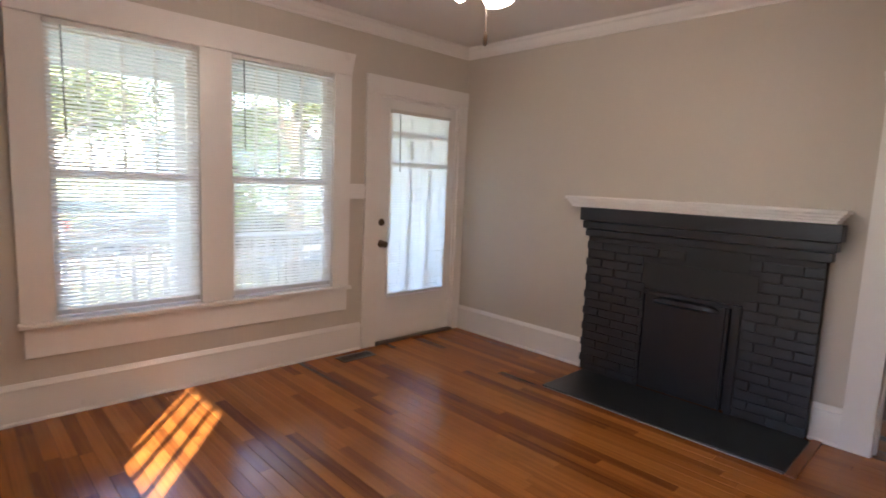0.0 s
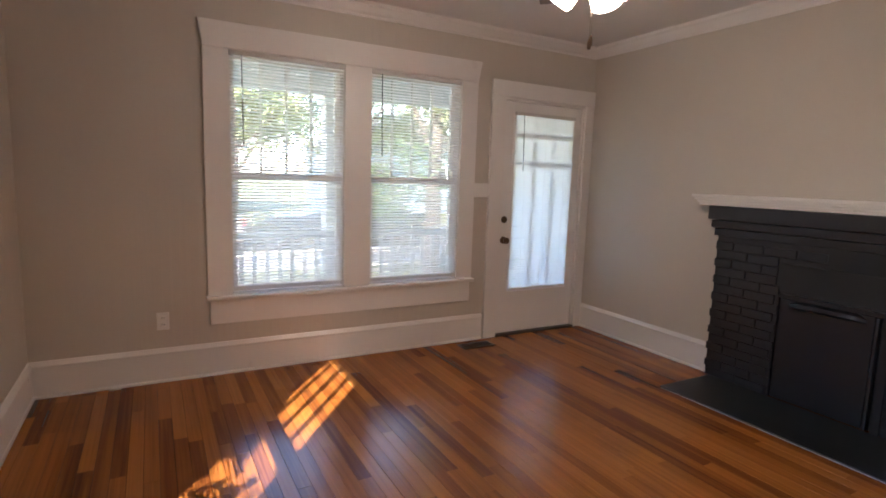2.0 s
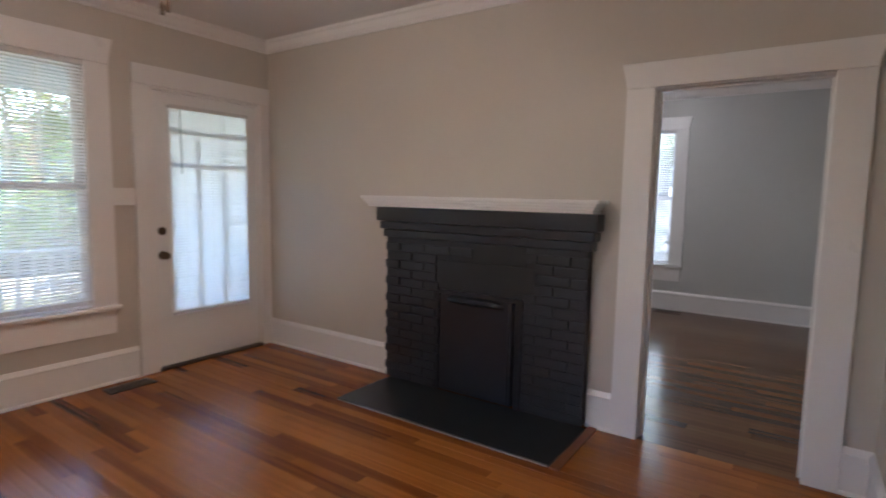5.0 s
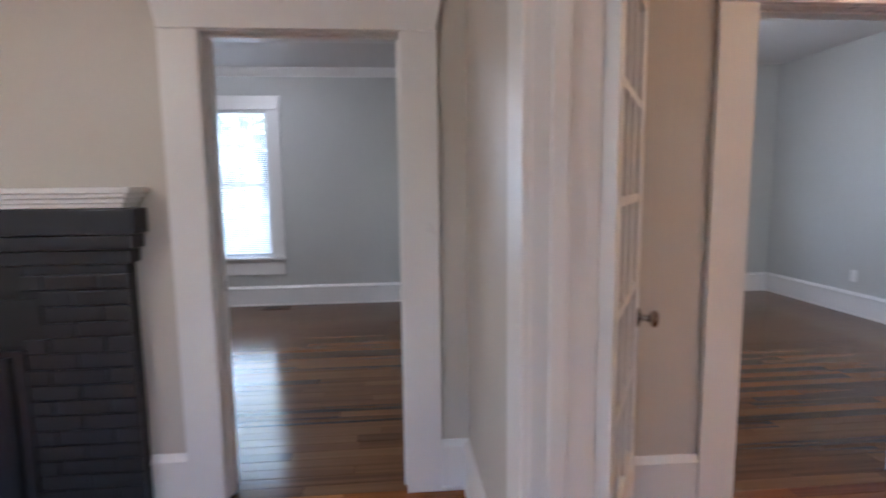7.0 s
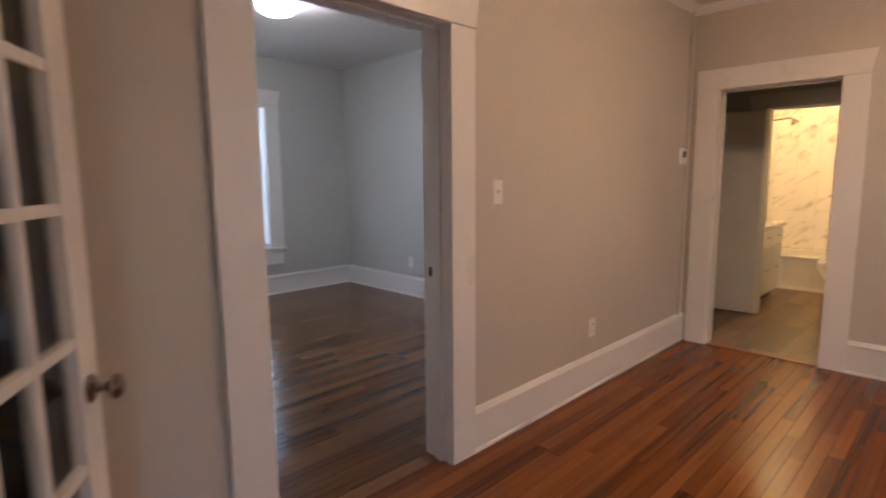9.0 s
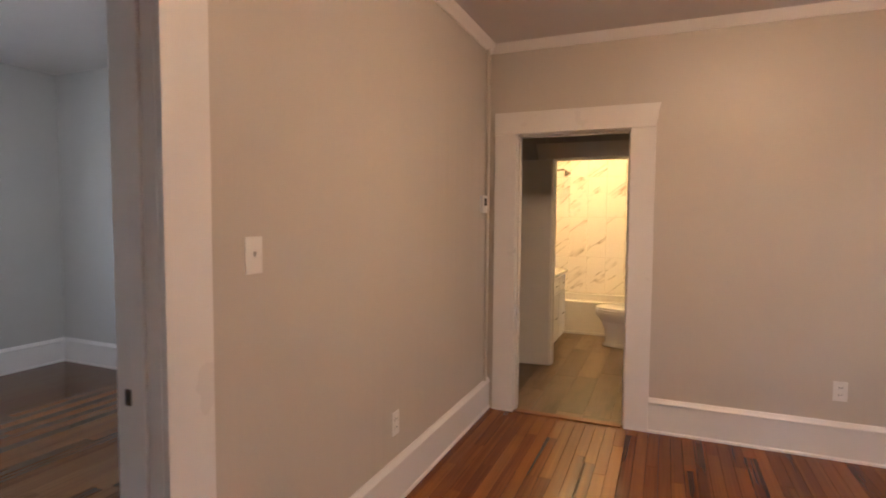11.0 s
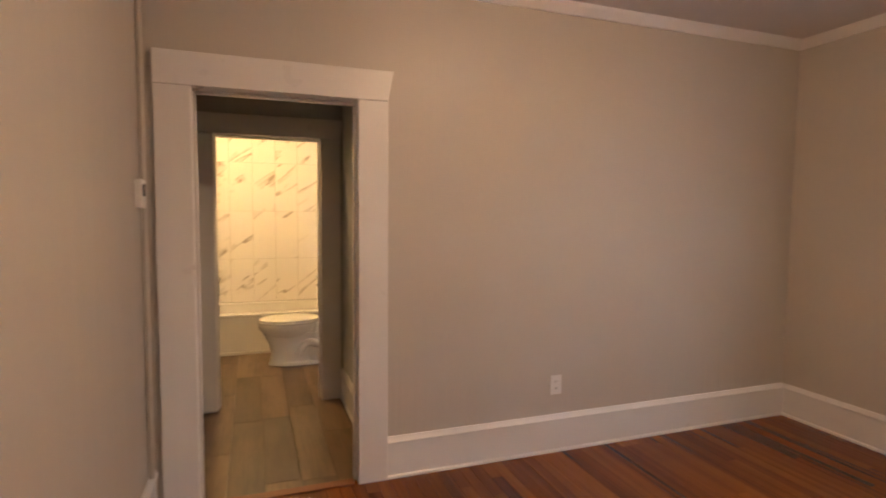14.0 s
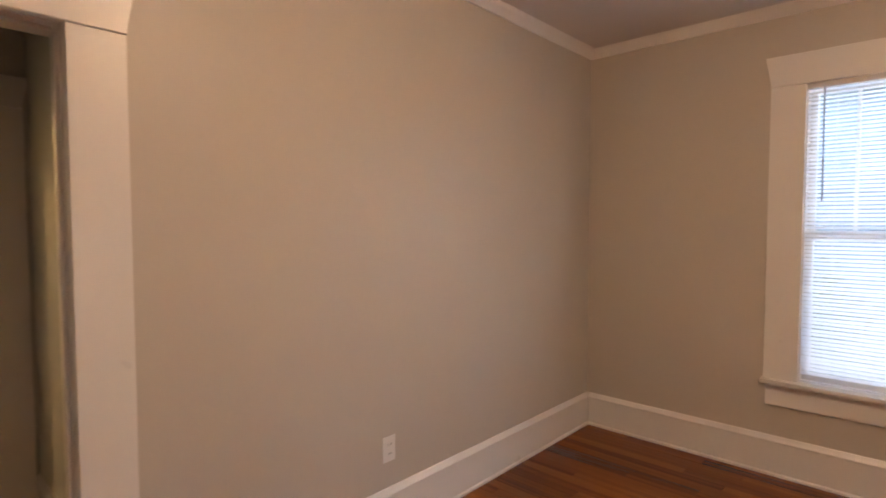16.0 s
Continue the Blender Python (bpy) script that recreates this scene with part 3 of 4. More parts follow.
def front_door():
    root = thing("door_front", pose(-0.5525, 0, 0, 0, 0, 180), "white painted front door, closed, with a tall blind over its glass", "door", kind="structure")
    w = 0.4525
    for s in (-1, 1):
        c0, c1 = sorted((s * (w - 0.002), s * (w + (0.13 if s > 0 else 0.094))))
        part("side_casing", boxes((c0, c1, 0.0, 0.024, 0.0, 2.075), bevel=0.003), TRIM, root)
        part("jamb", boxes(sorted((s * (w - 0.02), s * (w - 0.002))) + [-0.16, 0.003, 0.0, 2.055], bevel=0.002), TRIM, root)
    part("head_casing", boxes((-w - 0.094, w + 0.13, 0.0, 0.03, 2.075, 2.21), bevel=0.004), TRIM, root)
    part("head_jamb", boxes((-w + 0.002, w - 0.002, -0.16, 0.003, 2.055, 2.075)), TRIM, root)
    y0, y1 = -0.052, -0.010
    gl, gr, gb, gt = -0.320, 0.320, 0.43, 1.955
    slab = part("door_slab", boxes((-w + 0.023, gl, y0, y1, 0.022, 2.05), (gr, w - 0.023, y0, y1, 0.022, 2.05), (gl, gr, y0, y1, 0.022, gb), (gl, gr, y0, y1, gt, 2.05)), DOORWHITE, root)
    bm = boxes((gl - 0.014, gl + 0.004, y1, y1 + 0.008, gb - 0.014, gt + 0.014), (gr - 0.004, gr + 0.014, y1, y1 + 0.008, gb - 0.014, gt + 0.014),
               (gl + 0.004, gr - 0.004, y1, y1 + 0.008, gb - 0.014, gb + 0.004), (gl + 0.004, gr - 0.004, y1, y1 + 0.008, gt - 0.004, gt + 0.014))
    part("glazing_bead", bm, DOORWHITE, slab)
    g = part("pane", boxes((gl, gr, -0.034, -0.030, gb, gt)), GLASS, slab)
    g.visible_shadow = False
    for s, zz in ((1, 0.862), (1, 1.042)):
        if zz < 1:
            knob(slab, s * (w - 0.060), y1, zz, 1)
        else:
            part("deadbolt", lathe(bmesh.new(), [(0.03, 0), (0.03, 0.008), (0.024, 0.013), (0.02, 0.02), (0.0, 0.021)], 20), BRONZE, slab, "aged metal deadbolt", True, pose(s * (w - 0.060), y1, zz, -90))
    for zz in (0.25, 1.10, 1.85):
        bm = bmesh.new()
        rod(bm, (-w + 0.021, y1 + 0.005, zz - 0.045), (-w + 0.021, y1 + 0.005, zz + 0.045), 0.006)
        part("hinge", bm, DOORWHITE, slab)
    part("threshold", boxes((-w + 0.002, w - 0.002, -0.16, 0.030, 0.0, 0.020), bevel=0.004), VENTMETAL, root, "dark worn door threshold")
    part("storm_door", boxes((-w + 0.02, -w + 0.09, -0.152, -0.124, 0.02, 2.05), (w - 0.09, w - 0.02, -0.152, -0.124, 0.02, 2.05),
                                     (-w + 0.09, w - 0.09, -0.152, -0.124, 0.02, 0.25), (-w + 0.09, w - 0.09, -0.152, -0.124, 1.97, 2.05)), PORCHWHITE, root, "white outer door frame")
    for zz in (1.53, 1.775):
        part("glazing_bar", boxes((gl, gr, -0.029, -0.012, zz - 0.014, zz + 0.014)), DOORWHITE, slab)
    for uu in (-0.11, 0.11):
        for z0, z1 in ((gb, 1.516), (1.544, 1.761), (1.789, gt)):
            part("glazing_bar", boxes((uu - 0.012, uu + 0.012, -0.029, -0.012, z0, z1)), DOORWHITE, slab)
    blind(pose(-0.5525, -0.012, 0, 0, 0, 180), 0.664, 1.966, 0.400, 66, "white mini blind, slats nearly closed, on the front door", 0.5)


front_door()


# ---- fireplace ----
def fireplace():
    yl, yr = -1.41, -2.905
    yc = (yl + yr) / 2
    root = thing("fireplace", pose(0, yc, 0, 0, 0, 90), "charcoal painted brick fireplace with a covered firebox", "fireplace")
    hw = (yl - yr) / 2
    fy = 0.070
    ins0, ins1, insz = -0.33, 0.26, 0.715
    for r in ((-hw + 0.006, ins0 - 0.02, 0.0, fy, 0.012, 1.04), (ins1 + 0.02, hw - 0.006, 0.0, fy, 0.012, 1.04), (ins0 - 0.02, ins1 + 0.02, 0.0, fy, insz, 1.04)):
        part("mortar_bed", boxes(r), MORTAR, root)
    part("firebox_back", boxes((ins0 - 0.02, ins1 + 0.02, 0.0, 0.03, 0.012, insz)), MORTAR, root)
    rng = random.Random(4)
    bl, bh, jt = 0.204, 0.0555, 0.0065
    meshes = {}
    z, course = 0.016, 0
    while z + bh < 1.045:
        u = -hw - (0.105 if course % 2 else 0.0)
        while u < hw - 0.02:
            a, b = max(u, -hw), min(u + bl, hw)
            spans = [(a, b)]
            if z < insz:
                spans = [(p, q) for p, q in ((a, min(b, ins0 - 0.02)), (max(a, ins1 + 0.02), b))]
            if 0.73 < z < 0.93 or z > 0.93:
                lo, hi = (-0.42, 0.30) if z < 0.91 else (-0.36, 0.02)
                spans = [(p, q) for s in spans for p, q in ((s[0], min(s[1], lo)), (max(s[0], hi), s[1]))]
            for p, q in spans:
                if q - p > 0.03:
                    key = round(q - p, 3)
                    if key not in meshes:
                        bm = boxes((0, key, 0, 0.024, 0, bh), bevel=0.005)
                        me = bpy.data.meshes.new("brick")
                        bm.to_mesh(me)
                        bm.free()
                        me.materials.append(BRICK)
                        meshes[key] = me
                    ob = new("brick", meshes[key])
                    ob.parent = root
                    ob.matrix_basis = pose(p, fy - 0.0125 + rng.uniform(-0.003, 0.0035), z + rng.uniform(-0.0012, 0.0012), rng.uniform(-1.6, 1.6), rng.uniform(-0.5, 0.5), 0)
            u += bl + jt
        z += bh + jt
        course += 1
    part("plain_panel", boxes((-0.42, 0.30, fy, fy + 0.005, insz + 0.015, 0.91), (-0.36, 0.02, fy, fy + 0.005, 0.914, 1.038), bevel=0.003), SLATE, root, "smooth painted patch over the firebox")
    for i, (z0, z1) in enumerate(((1.041, 1.096), (1.098, 1.154), (1.156, 1.255))):
        o = 0.018 * (i + 1)
        part("corbel_course", boxes((-hw - o, hw + o, 0.0, fy + o, z0, z1 - 0.003), bevel=0.005), BRICK, root)
    cover = part("firebox_cover", boxes((ins0 + 0.078, ins1 + 0.014, 0.03, fy - 0.002, 0.014, insz - 0.032), bevel=0.006), IRON, root, "flat charcoal metal cover over the firebox")
    part("cover_frame", boxes((ins0 - 0.018, ins0 + 0.028, 0.03, fy + 0.016, 0.014, insz - 0.004),
                              (ins0 + 0.03, ins1 + 0.018, 0.03, fy + 0.006, insz - 0.03, insz - 0.004), bevel=0.004), IRON, root)
    part("cover_rib", boxes((ins0 + 0.055, ins0 + 0.072, 0.03, fy + 0.004, 0.014, insz - 0.035), bevel=0.004), IRON, root)
    bm = bmesh.new()
    prof = [(0.0, 0.0), (0.022, 0.004), (0.040, 0.018), (0.036, 0.040), (0.0, 0.052)]
    rows = []
    for k in range(13):
        f = k / 12
        e = min(1.0, min(f, 1 - f) * 7 + 0.12)
        rows.append([bm.verts.new((ins0 + 0.115 + f * 0.43, fy - 0.006 + a * e, insz - 0.085 + b * (0.55 + 0.45 * e))) for a, b in prof])
    for a, b in zip(rows, rows[1:]):
        for i in range(4):
            bm.faces.new((a[i], b[i], b[i + 1], a[i + 1]))
    bmesh.ops.recalc_face_normals(bm, faces=bm.faces)
    part("hood_lip", bm, IRON, cover, "rounded lip along the cover's top", True)
    mantel = thing("mantel_shelf", pose(0, -2.108, 0, 0, 0, 90), "white painted wooden mantel shelf with stepped moulding", "mantel")
    mw = 0.868
    for i, (z0, z1, d, x) in enumerate(((1.255, 1.274, 0.135, 0.042), (1.274, 1.292, 0.146, 0.030), (1.292, 1.310, 0.158, 0.016), (1.310, 1.332, 0.168, 0.0))):
        part("shelf_board" if i == 3 else "moulding", boxes((-mw + x, mw - x, 0.0, d, z0, z1), bevel=0.005), TRIM, mantel)
    hearth = thing("hearth", pose(0, -2.19, 0, 0, 0, 90), "flat charcoal painted hearth slab on the floor", "hearth")
    part("slab", boxes((-0.74, 0.74, 0.071, 0.600, 0.001, 0.013), bevel=0.003), SLATE, hearth)
    part("wood_border", boxes((-0.79, -0.742, 0.025, 0.610, 0.001, 0.010), bevel=0.002), STRIPWOOD, hearth, "reddish wooden border strip")
    part("chipped_edge", boxes((-0.73, 0.73, 0.600, 0.602, 0.001, 0.006)), CONCRETE, hearth)


fireplace()


# ---- ceiling fan ----
def ceiling_fan():
    root = thing("ceiling_fan", pose(-1.95, -1.98, 0.06), "ceiling fan with wooden blades and a lit cluster of glass shades", "ceiling fan")
    part("canopy", lathe(bmesh.new(), [(0.075, H - 0.061), (0.07, H - 0.09), (0.03, H - 0.12), (0.016, H - 0.125)][::-1]), BRONZE, root, "", True)
    bm = bmesh.new()
    rod(bm, (0, 0, 2.40), (0, 0, H - 0.11), 0.013)
    part("downrod", bm, BRONZE, root)
    part("motor_housing", lathe(bmesh.new(), [(0.05, 2.225), (0.085, 2.235), (0.11, 2.26), (0.115, 2.31), (0.09, 2.36), (0.03, 2.40), (0.0, 2.402)]), BRONZE, root, "", True)
    part("light_fitting", lathe(bmesh.new(), [(0.0, 2.150), (0.03, 2.152), (0.05, 2.17), (0.06, 2.20), (0.05, 2.245)]), BRONZE, root, "", True)
    for k in range(5):
        a = 72 * k - 4
        m = pose(0, 0, 0, 0, 0, a)
        bm = bmesh.new()
        prism(bm, [(0.17, -0.05), (0.22, -0.062), (0.56, -0.072), (0.61, -0.055), (0.63, 0.0), (0.61, 0.055), (0.56, 0.072), (0.22, 0.062), (0.17, 0.05)], 0, 0.007)
        bl = part("blade", bm, BLADE, root, m=m @ pose(0, 0, 2.275, 78, 0, 0))
        part("blade_iron", boxes((0.09, 0.24, -0.018, 0.018, 2.262, 2.268), bevel=0.002), BRONZE, root, m=m)
    for k in range(4):
        m = pose(0, 0, 0, 0, 0, 90 * k + 22) @ pose(0.075, 0, 2.225, 0, -42, 0)
        part("glass_shade", lathe(bmesh.new(), [(0.062, -0.142), (0.070, -0.122), (0.070, -0.09), (0.056, -0.045), (0.034, -0.016), (0.026, 0.0)], 20), FAN_GLASS, root, "frosted glass shade, lit", True, m)
        bm = bmesh.new()
        rod(bm, (0.0, 0, 0), (-0.05, 0, 0.02), 0.012)
        part("lamp_arm", bm, BRONZE, root, m=m)
    for dx, dy, zz in ((0.018, 0.01, 1.93), (-0.02, -0.022, 1.905)):
        bm = bmesh.new()
        rod(bm, (dx, dy, zz + 0.03), (dx * 0.6, dy * 0.6, 2.16), 0.0012, seg=6)
        ch = part("pull_chain", bm, NICKEL, root)
        part("chain_pull", lathe(bmesh.new(), [(0.0, zz - 0.018), (0.008, zz - 0.014), (0.009, zz + 0.01), (0.004, zz + 0.03), (0.0, zz + 0.032)], 12), BRONZE, ch, "", True, pose(dx, dy, 0))


ceiling_fan()


def dome_light(x, y, glass, up=0.0):
    root = thing("ceiling_light", pose(x, y, up), "round flush ceiling light with a lit glass dome, seen or assumed", "ceiling light", "flush ceiling lights")
    part("base", lathe(bmesh.new(), [(0.15, H - 0.030), (0.155, H - 0.018), (0.15, H - 0.001)], 28), NICKEL, root, "", True)
    part("glass_dome", lathe(bmesh.new(), [(0.0, H - 0.135), (0.07, H - 0.130), (0.12, H - 0.110), (0.142, H - 0.075), (0.144, H - 0.030)], 28), glass, root, "frosted glass dome, lit", True)


dome_light(1.94, -6.55, DOME_GLASS, 0.08)
# Made-up fixture: an unseen dome added to brighten the front bedroom.
dome_light(2.0, -2.3, DOME_GLASS)
dome_light(-2.0, -7.1, WARM_DOME_GLASS)


# ---- french door ----
def french_door():
    w, h, t = 0.68, 1.945, 0.035
    root = thing("french_door", pose(-1.055, -4.382, 0.012, 0, 0, -30.0), "white glazed french door of fifteen panes, standing open", "door")
    st, top, bot, mn = 0.100, 0.115, 0.42, 0.024
    frame_ob = part("door_frame", boxes((0, st, -t, 0, 0, h), (w - st, w, -t, 0, 0, h), (st, w - st, -t, 0, 0, bot), (st, w - st, -t, 0, h - top, h)), DOORWHITE, root)
    gw, gh = w - 2 * st, h - top - bot
    for i in (1, 2):
        u = st + gw * i / 3
        part("glazing_bar", boxes((u - mn / 2, u + mn / 2, -t + 0.004, -0.004, bot, h - top), bevel=0.004), DOORWHITE, root)
    for j in range(1, 5):
        z = bot + gh * j / 5
        for i in range(3):
            u0 = st + gw * i / 3 + (mn / 2 if i else 0)
            u1 = st + gw * (i + 1) / 3 - (mn / 2 if i < 2 else 0)
            part("glazing_bar", boxes((u0, u1, -t + 0.004, -0.004, z - mn / 2, z + mn / 2)), DOORWHITE, root)
    for i in range(3):
        for j in range(5):
            g = part("pane", boxes((st + gw * i / 3 + 0.012, st + gw * (i + 1) / 3 - 0.012, -t / 2 - 0.0015, -t / 2 + 0.0015, bot + gh * j / 5 + 0.012, bot + gh * (j + 1) / 5 - 0.012)), GLASS, root)
            g.visible_shadow = False
    knob(root, w - 0.055, 0.0, 0.868, 1, NICKEL)
    knob(root, w - 0.055, -t, 0.868, -1, NICKEL)
    for z in (0.2, 1.0, 1.75):
        bm = bmesh.new()
        rod(bm, (-0.003, 0.0, z - 0.04), (-0.003, 0.0, z + 0.04), 0.004)
        part("hinge", bm, DOORWHITE, root)


french_door()


# ---- hall and bathroom ----
def hall_door():
    root = thing("bathroom_door", pose(-0.430, -10.160, 0.012, 0, 0, 6), "plain white bathroom door, standing wide open into the hall", "door")
    part("slab", boxes((0.0, 0.70, 0.0, 0.036, 0, 1.915), bevel=0.003), DOORWHITE, root)
    part("panel_groove", boxes((0.02, 0.68, 0.036, 0.0375, 0.742, 0.748)), DOORWHITE, root)
    knob(root, 0.64, 0.036, 0.93, 1, NICKEL)


hall_door()
structure("threshold_strip", boxes((-1.168, -0.452, -8.91, -8.85, 0.0, 0.009), bevel=0.003), STRIPWOOD, "reddish wooden threshold strip", "trim")


def bathtub():
    root = thing("bathtub", pose(-0.779, -12.09, 0), "white bathtub with a flat apron, built between tiled walls", "bathtub")
    L, y0, y1, h = 0.868, 0.385, -0.378, 0.40
    part("apron", boxes((-L, L, y0 - 0.03, y0, 0.0, h - 0.03), bevel=0.006), PORCELAIN, root)
    bm = boxes((-L, L, y0 - 0.09, y0 + 0.008, h - 0.035, h), (-L, L, y1, y1 + 0.06, h - 0.035, h), (-L, -L + 0.08, y1 + 0.06, y0 - 0.09, h - 0.035, h), (L - 0.08, L, y1 + 0.06, y0 - 0.09, h - 0.035, h), bevel=0.012)
    part("rim", bm, PORCELAIN, root)
    part("basin", boxes((-L + 0.05, L - 0.05, y1 + 0.03, y0 - 0.06, 0.10, 0.12), (-L + 0.05, -L + 0.08, y1 + 0.03, y0 - 0.06, 0.12, h - 0.03), (L - 0.08, L - 0.05, y1 + 0.03, y0 - 0.06, 0.12, h - 0.03),
                        (-L + 0.08, L - 0.08, y1 + 0.03, y1 + 0.06, 0.12, h - 0.03), (-L + 0.08, L - 0.08, y0 - 0.09, y0 - 0.06, 0.12, h - 0.03)), PORCELAIN, root)
    part("base_moulding", boxes((-L, L, y0, y0 + 0.018, 0.0, 0.03), bevel=0.005), PORCELAIN, root)


bathtub()


def toilet():
    root = thing("toilet", pose(-1.12, -11.27, 0, 0, 0, 180), "white porcelain toilet with its lid closed", "toilet")
    def oval(bm, rows, seg=28):
        rings = []
        for z, cx, a, b in rows:
            rings.append([bm.verts.new((cx + a * math.cos(2 * math.pi * i / seg), b * math.sin(2 * math.pi * i / seg), z)) for i in range(seg)])
        for p, q in zip(rings, rings[1:]):
            for i in range(seg):
                bm.faces.new((p[i], p[(i + 1) % seg], q[(i + 1) % seg], q[i]))
        bm.faces.new(rings[0][::-1])
        bm.faces.new(rings[-1])
        return bm
    part("bowl", oval(bmesh.new(), [(0.255, -0.10, 0.20, 0.12), (0.285, -0.115, 0.235, 0.150), (0.32, -0.125, 0.256, 0.172), (0.35, -0.13, 0.268, 0.184), (0.372, -0.13, 0.272, 0.187), (0.386, -0.13, 0.268, 0.184)]), PORCELAIN, root, "", True)
    part("pedestal", oval(bmesh.new(), [(0.0, -0.03, 0.285, 0.125), (0.018, -0.03, 0.282, 0.122), (0.035, -0.03, 0.268, 0.105), (0.10, -0.03, 0.262, 0.096), (0.18, -0.04, 0.262, 0.102), (0.25, -0.06, 0.275, 0.125), (0.30, -0.075, 0.285, 0.15)]), PORCELAIN, root, "", True)
    for side in (-1, 1):
        bm = bmesh.new()
        way = [Vector((-0.06 + 0.30 * f, side * (0.098 + 0.012 * math.sin(f * math.pi)), 0.10 + 0.20 * f + 0.055 * math.sin(f * 2 * math.pi))) for f in [k / 10 for k in range(11)]]
        for p, q in zip(way, way[1:]):
            rod(bm, p, q + (q - p) * 0.15, 0.036, seg=10)
        part("trapway_bulge", bm, PORCELAIN, root, "", True)
    part("seat", oval(bmesh.new(), [(0.388, -0.125, 0.272, 0.19), (0.398, -0.125, 0.276, 0.194), (0.406, -0.125, 0.270, 0.189)]), PORCELAIN, root, "", True)
    part("lid", oval(bmesh.new(), [(0.411, -0.125, 0.272, 0.190), (0.424, -0.125, 0.270, 0.188), (0.433, -0.125, 0.250, 0.170), (0.437, -0.125, 0.20, 0.13)]), PORCELAIN, root, "", True)
    tank = part("tank", boxes((0.16, 0.36, -0.225, 0.225, 0.38, 0.76), bevel=0.02), PORCELAIN, root, "", True)
    part("tank_lid", boxes((0.15, 0.37, -0.235, 0.235, 0.76, 0.79), bevel=0.01), PORCELAIN, tank)
    bm = bmesh.new()
    rod(bm, (0.14, 0.16, 0.70), (0.16, 0.16, 0.70), 0.012)
    part("flush_handle", bm, NICKEL, tank)
    part("trapway", boxes((0.02, 0.32, -0.10, 0.10, 0.0, 0.39), bevel=0.03), PORCELAIN, root, "", True)


toilet()


def vanity():
    root = thing("bathroom_vanity", pose(-0.11, -10.85, 0), "white bathroom vanity cabinet with a pale top", "vanity")
    part("body", boxes((-0.26, 0.24, -0.40, 0.40, 0.09, 0.79), bevel=0.003), DOORWHITE, root)
    part("plinth", boxes((-0.20, 0.24, -0.38, 0.38, 0.0, 0.09)), DARKSLOT, root)
    for z0, z1 in ((0.12, 0.60), (0.62, 0.77)):
        for y0, y1 in ((-0.385, -0.005), (0.005, 0.385)):
            d = part("door" if z1 < 0.61 else "drawer", boxes((-0.278, -0.261, y0, y1, z0, z1), bevel=0.004), DOORWHITE, root)
            bm = bmesh.new()
            rod(bm, (-0.295, (y0 + y1) / 2 - 0.05, (z0 + z1) / 2), (-0.295, (y0 + y1) / 2 + 0.05, (z0 + z1) / 2), 0.005)
            part("handle", bm, BRONZE, d)
    part("top", boxes((-0.30, 0.25, -0.42, 0.42, 0.791, 0.826), bevel=0.008), PORCELAIN, root)


vanity()


def shower_head():
    root = thing("shower_head", pose(0.093, -12.07, 1.985), "chrome shower head on a short arm", "shower head")
    bm = bmesh.new()
    rod(bm, (0, 0, 0), (-0.30, 0, 0.03), 0.011)
    part("arm", bm, NICKEL, root)
    part("head", lathe(bmesh.new(), [(0.045, -0.05), (0.045, -0.035), (0.02, 0.0), (0.014, 0.02)], 18), NICKEL, root, "", True, pose(-0.32, 0, 0.0, 0, 30, 0))
    part("flange", lathe(bmesh.new(), [(0.035, 0), (0.03, 0.01), (0.012, 0.014)], 18), NICKEL, root, "", True, pose(-0.001, 0, 0, 0, -90, 0))


shower_head()


def bath_light():
    root = thing("bathroom_light", pose(-0.50, -11.25, 0), "warm lit globe on the bathroom ceiling", "ceiling light")
    part("base", lathe(bmesh.new(), [(0.07, H - 0.03), (0.075, H - 0.001)]), NICKEL, root, "", True)
    part("globe", lathe(bmesh.new(), [(0.0, H - 0.17), (0.05, H - 0.155), (0.075, H - 0.11), (0.06, H - 0.06), (0.05, H - 0.03)]), BATH_GLASS, root, "warm lit glass globe", True)


bath_light()


# ---- wall plates ----
def outlet(m, label="white duplex outlet plate on the wall"):
    root = thing("wall_outlet", m, label, "outlet", "wall outlets")
    part("plate", boxes((-0.036, 0.036, 0, 0.006, -0.058, 0.058), bevel=0.003), PLATE, root)
    for z in (-0.021, 0.021):
        r = part("receptacle", boxes((-0.017, 0.017, 0.006, 0.009, z - 0.014, z + 0.014), bevel=0.003), PLATE, root)
        for u in (-0.007, 0.007):
            part("slot", boxes((u - 0.0015, u + 0.0015, 0.0088, 0.0094, z - 0.004, z + 0.006)), DARKSLOT, r)
    return root


outlet(pose(-3.60, 0, 0.405, 0, 0, 180))
outlet(pose(-0.235, -7.43, 0.397, 0, 0, 90))
outlet(pose(-2.366, -8.87, 0.403, 0, 0, 0))
outlet(pose(2.62, -8.44, 0.385, 0, 0, 0))
sw = thing("light_switch", pose(-0.235, -6.492, 1.264, 0, 0, 90), "white toggle switch plate on the wall", "switch")
part("plate", boxes((-0.036, 0.036, 0, 0.006, -0.058, 0.058), bevel=0.003), PLATE, sw)
part("toggle", boxes((-0.005, 0.005, 0.006, 0.018, -0.004, 0.012), bevel=0.002), PLATE, sw)
th = thing("thermostat", pose(-0.235, -8.707, 1.482, 0, 0, 90), "small white thermostat with a dark screen", "thermostat")
part("case", boxes((-0.045, 0.045, 0, 0.026, -0.06, 0.06), bevel=0.006), PLATE, th)
part("screen", boxes((-0.028, 0.028, 0.026, 0.0275, -0.01, 0.04)), DARKSLOT, th)
pipe = thing("wall_conduit", pose(-0.235, -8.775, 0, 0, 0, 90), "thin painted cable conduit running up the wall corner", "conduit")
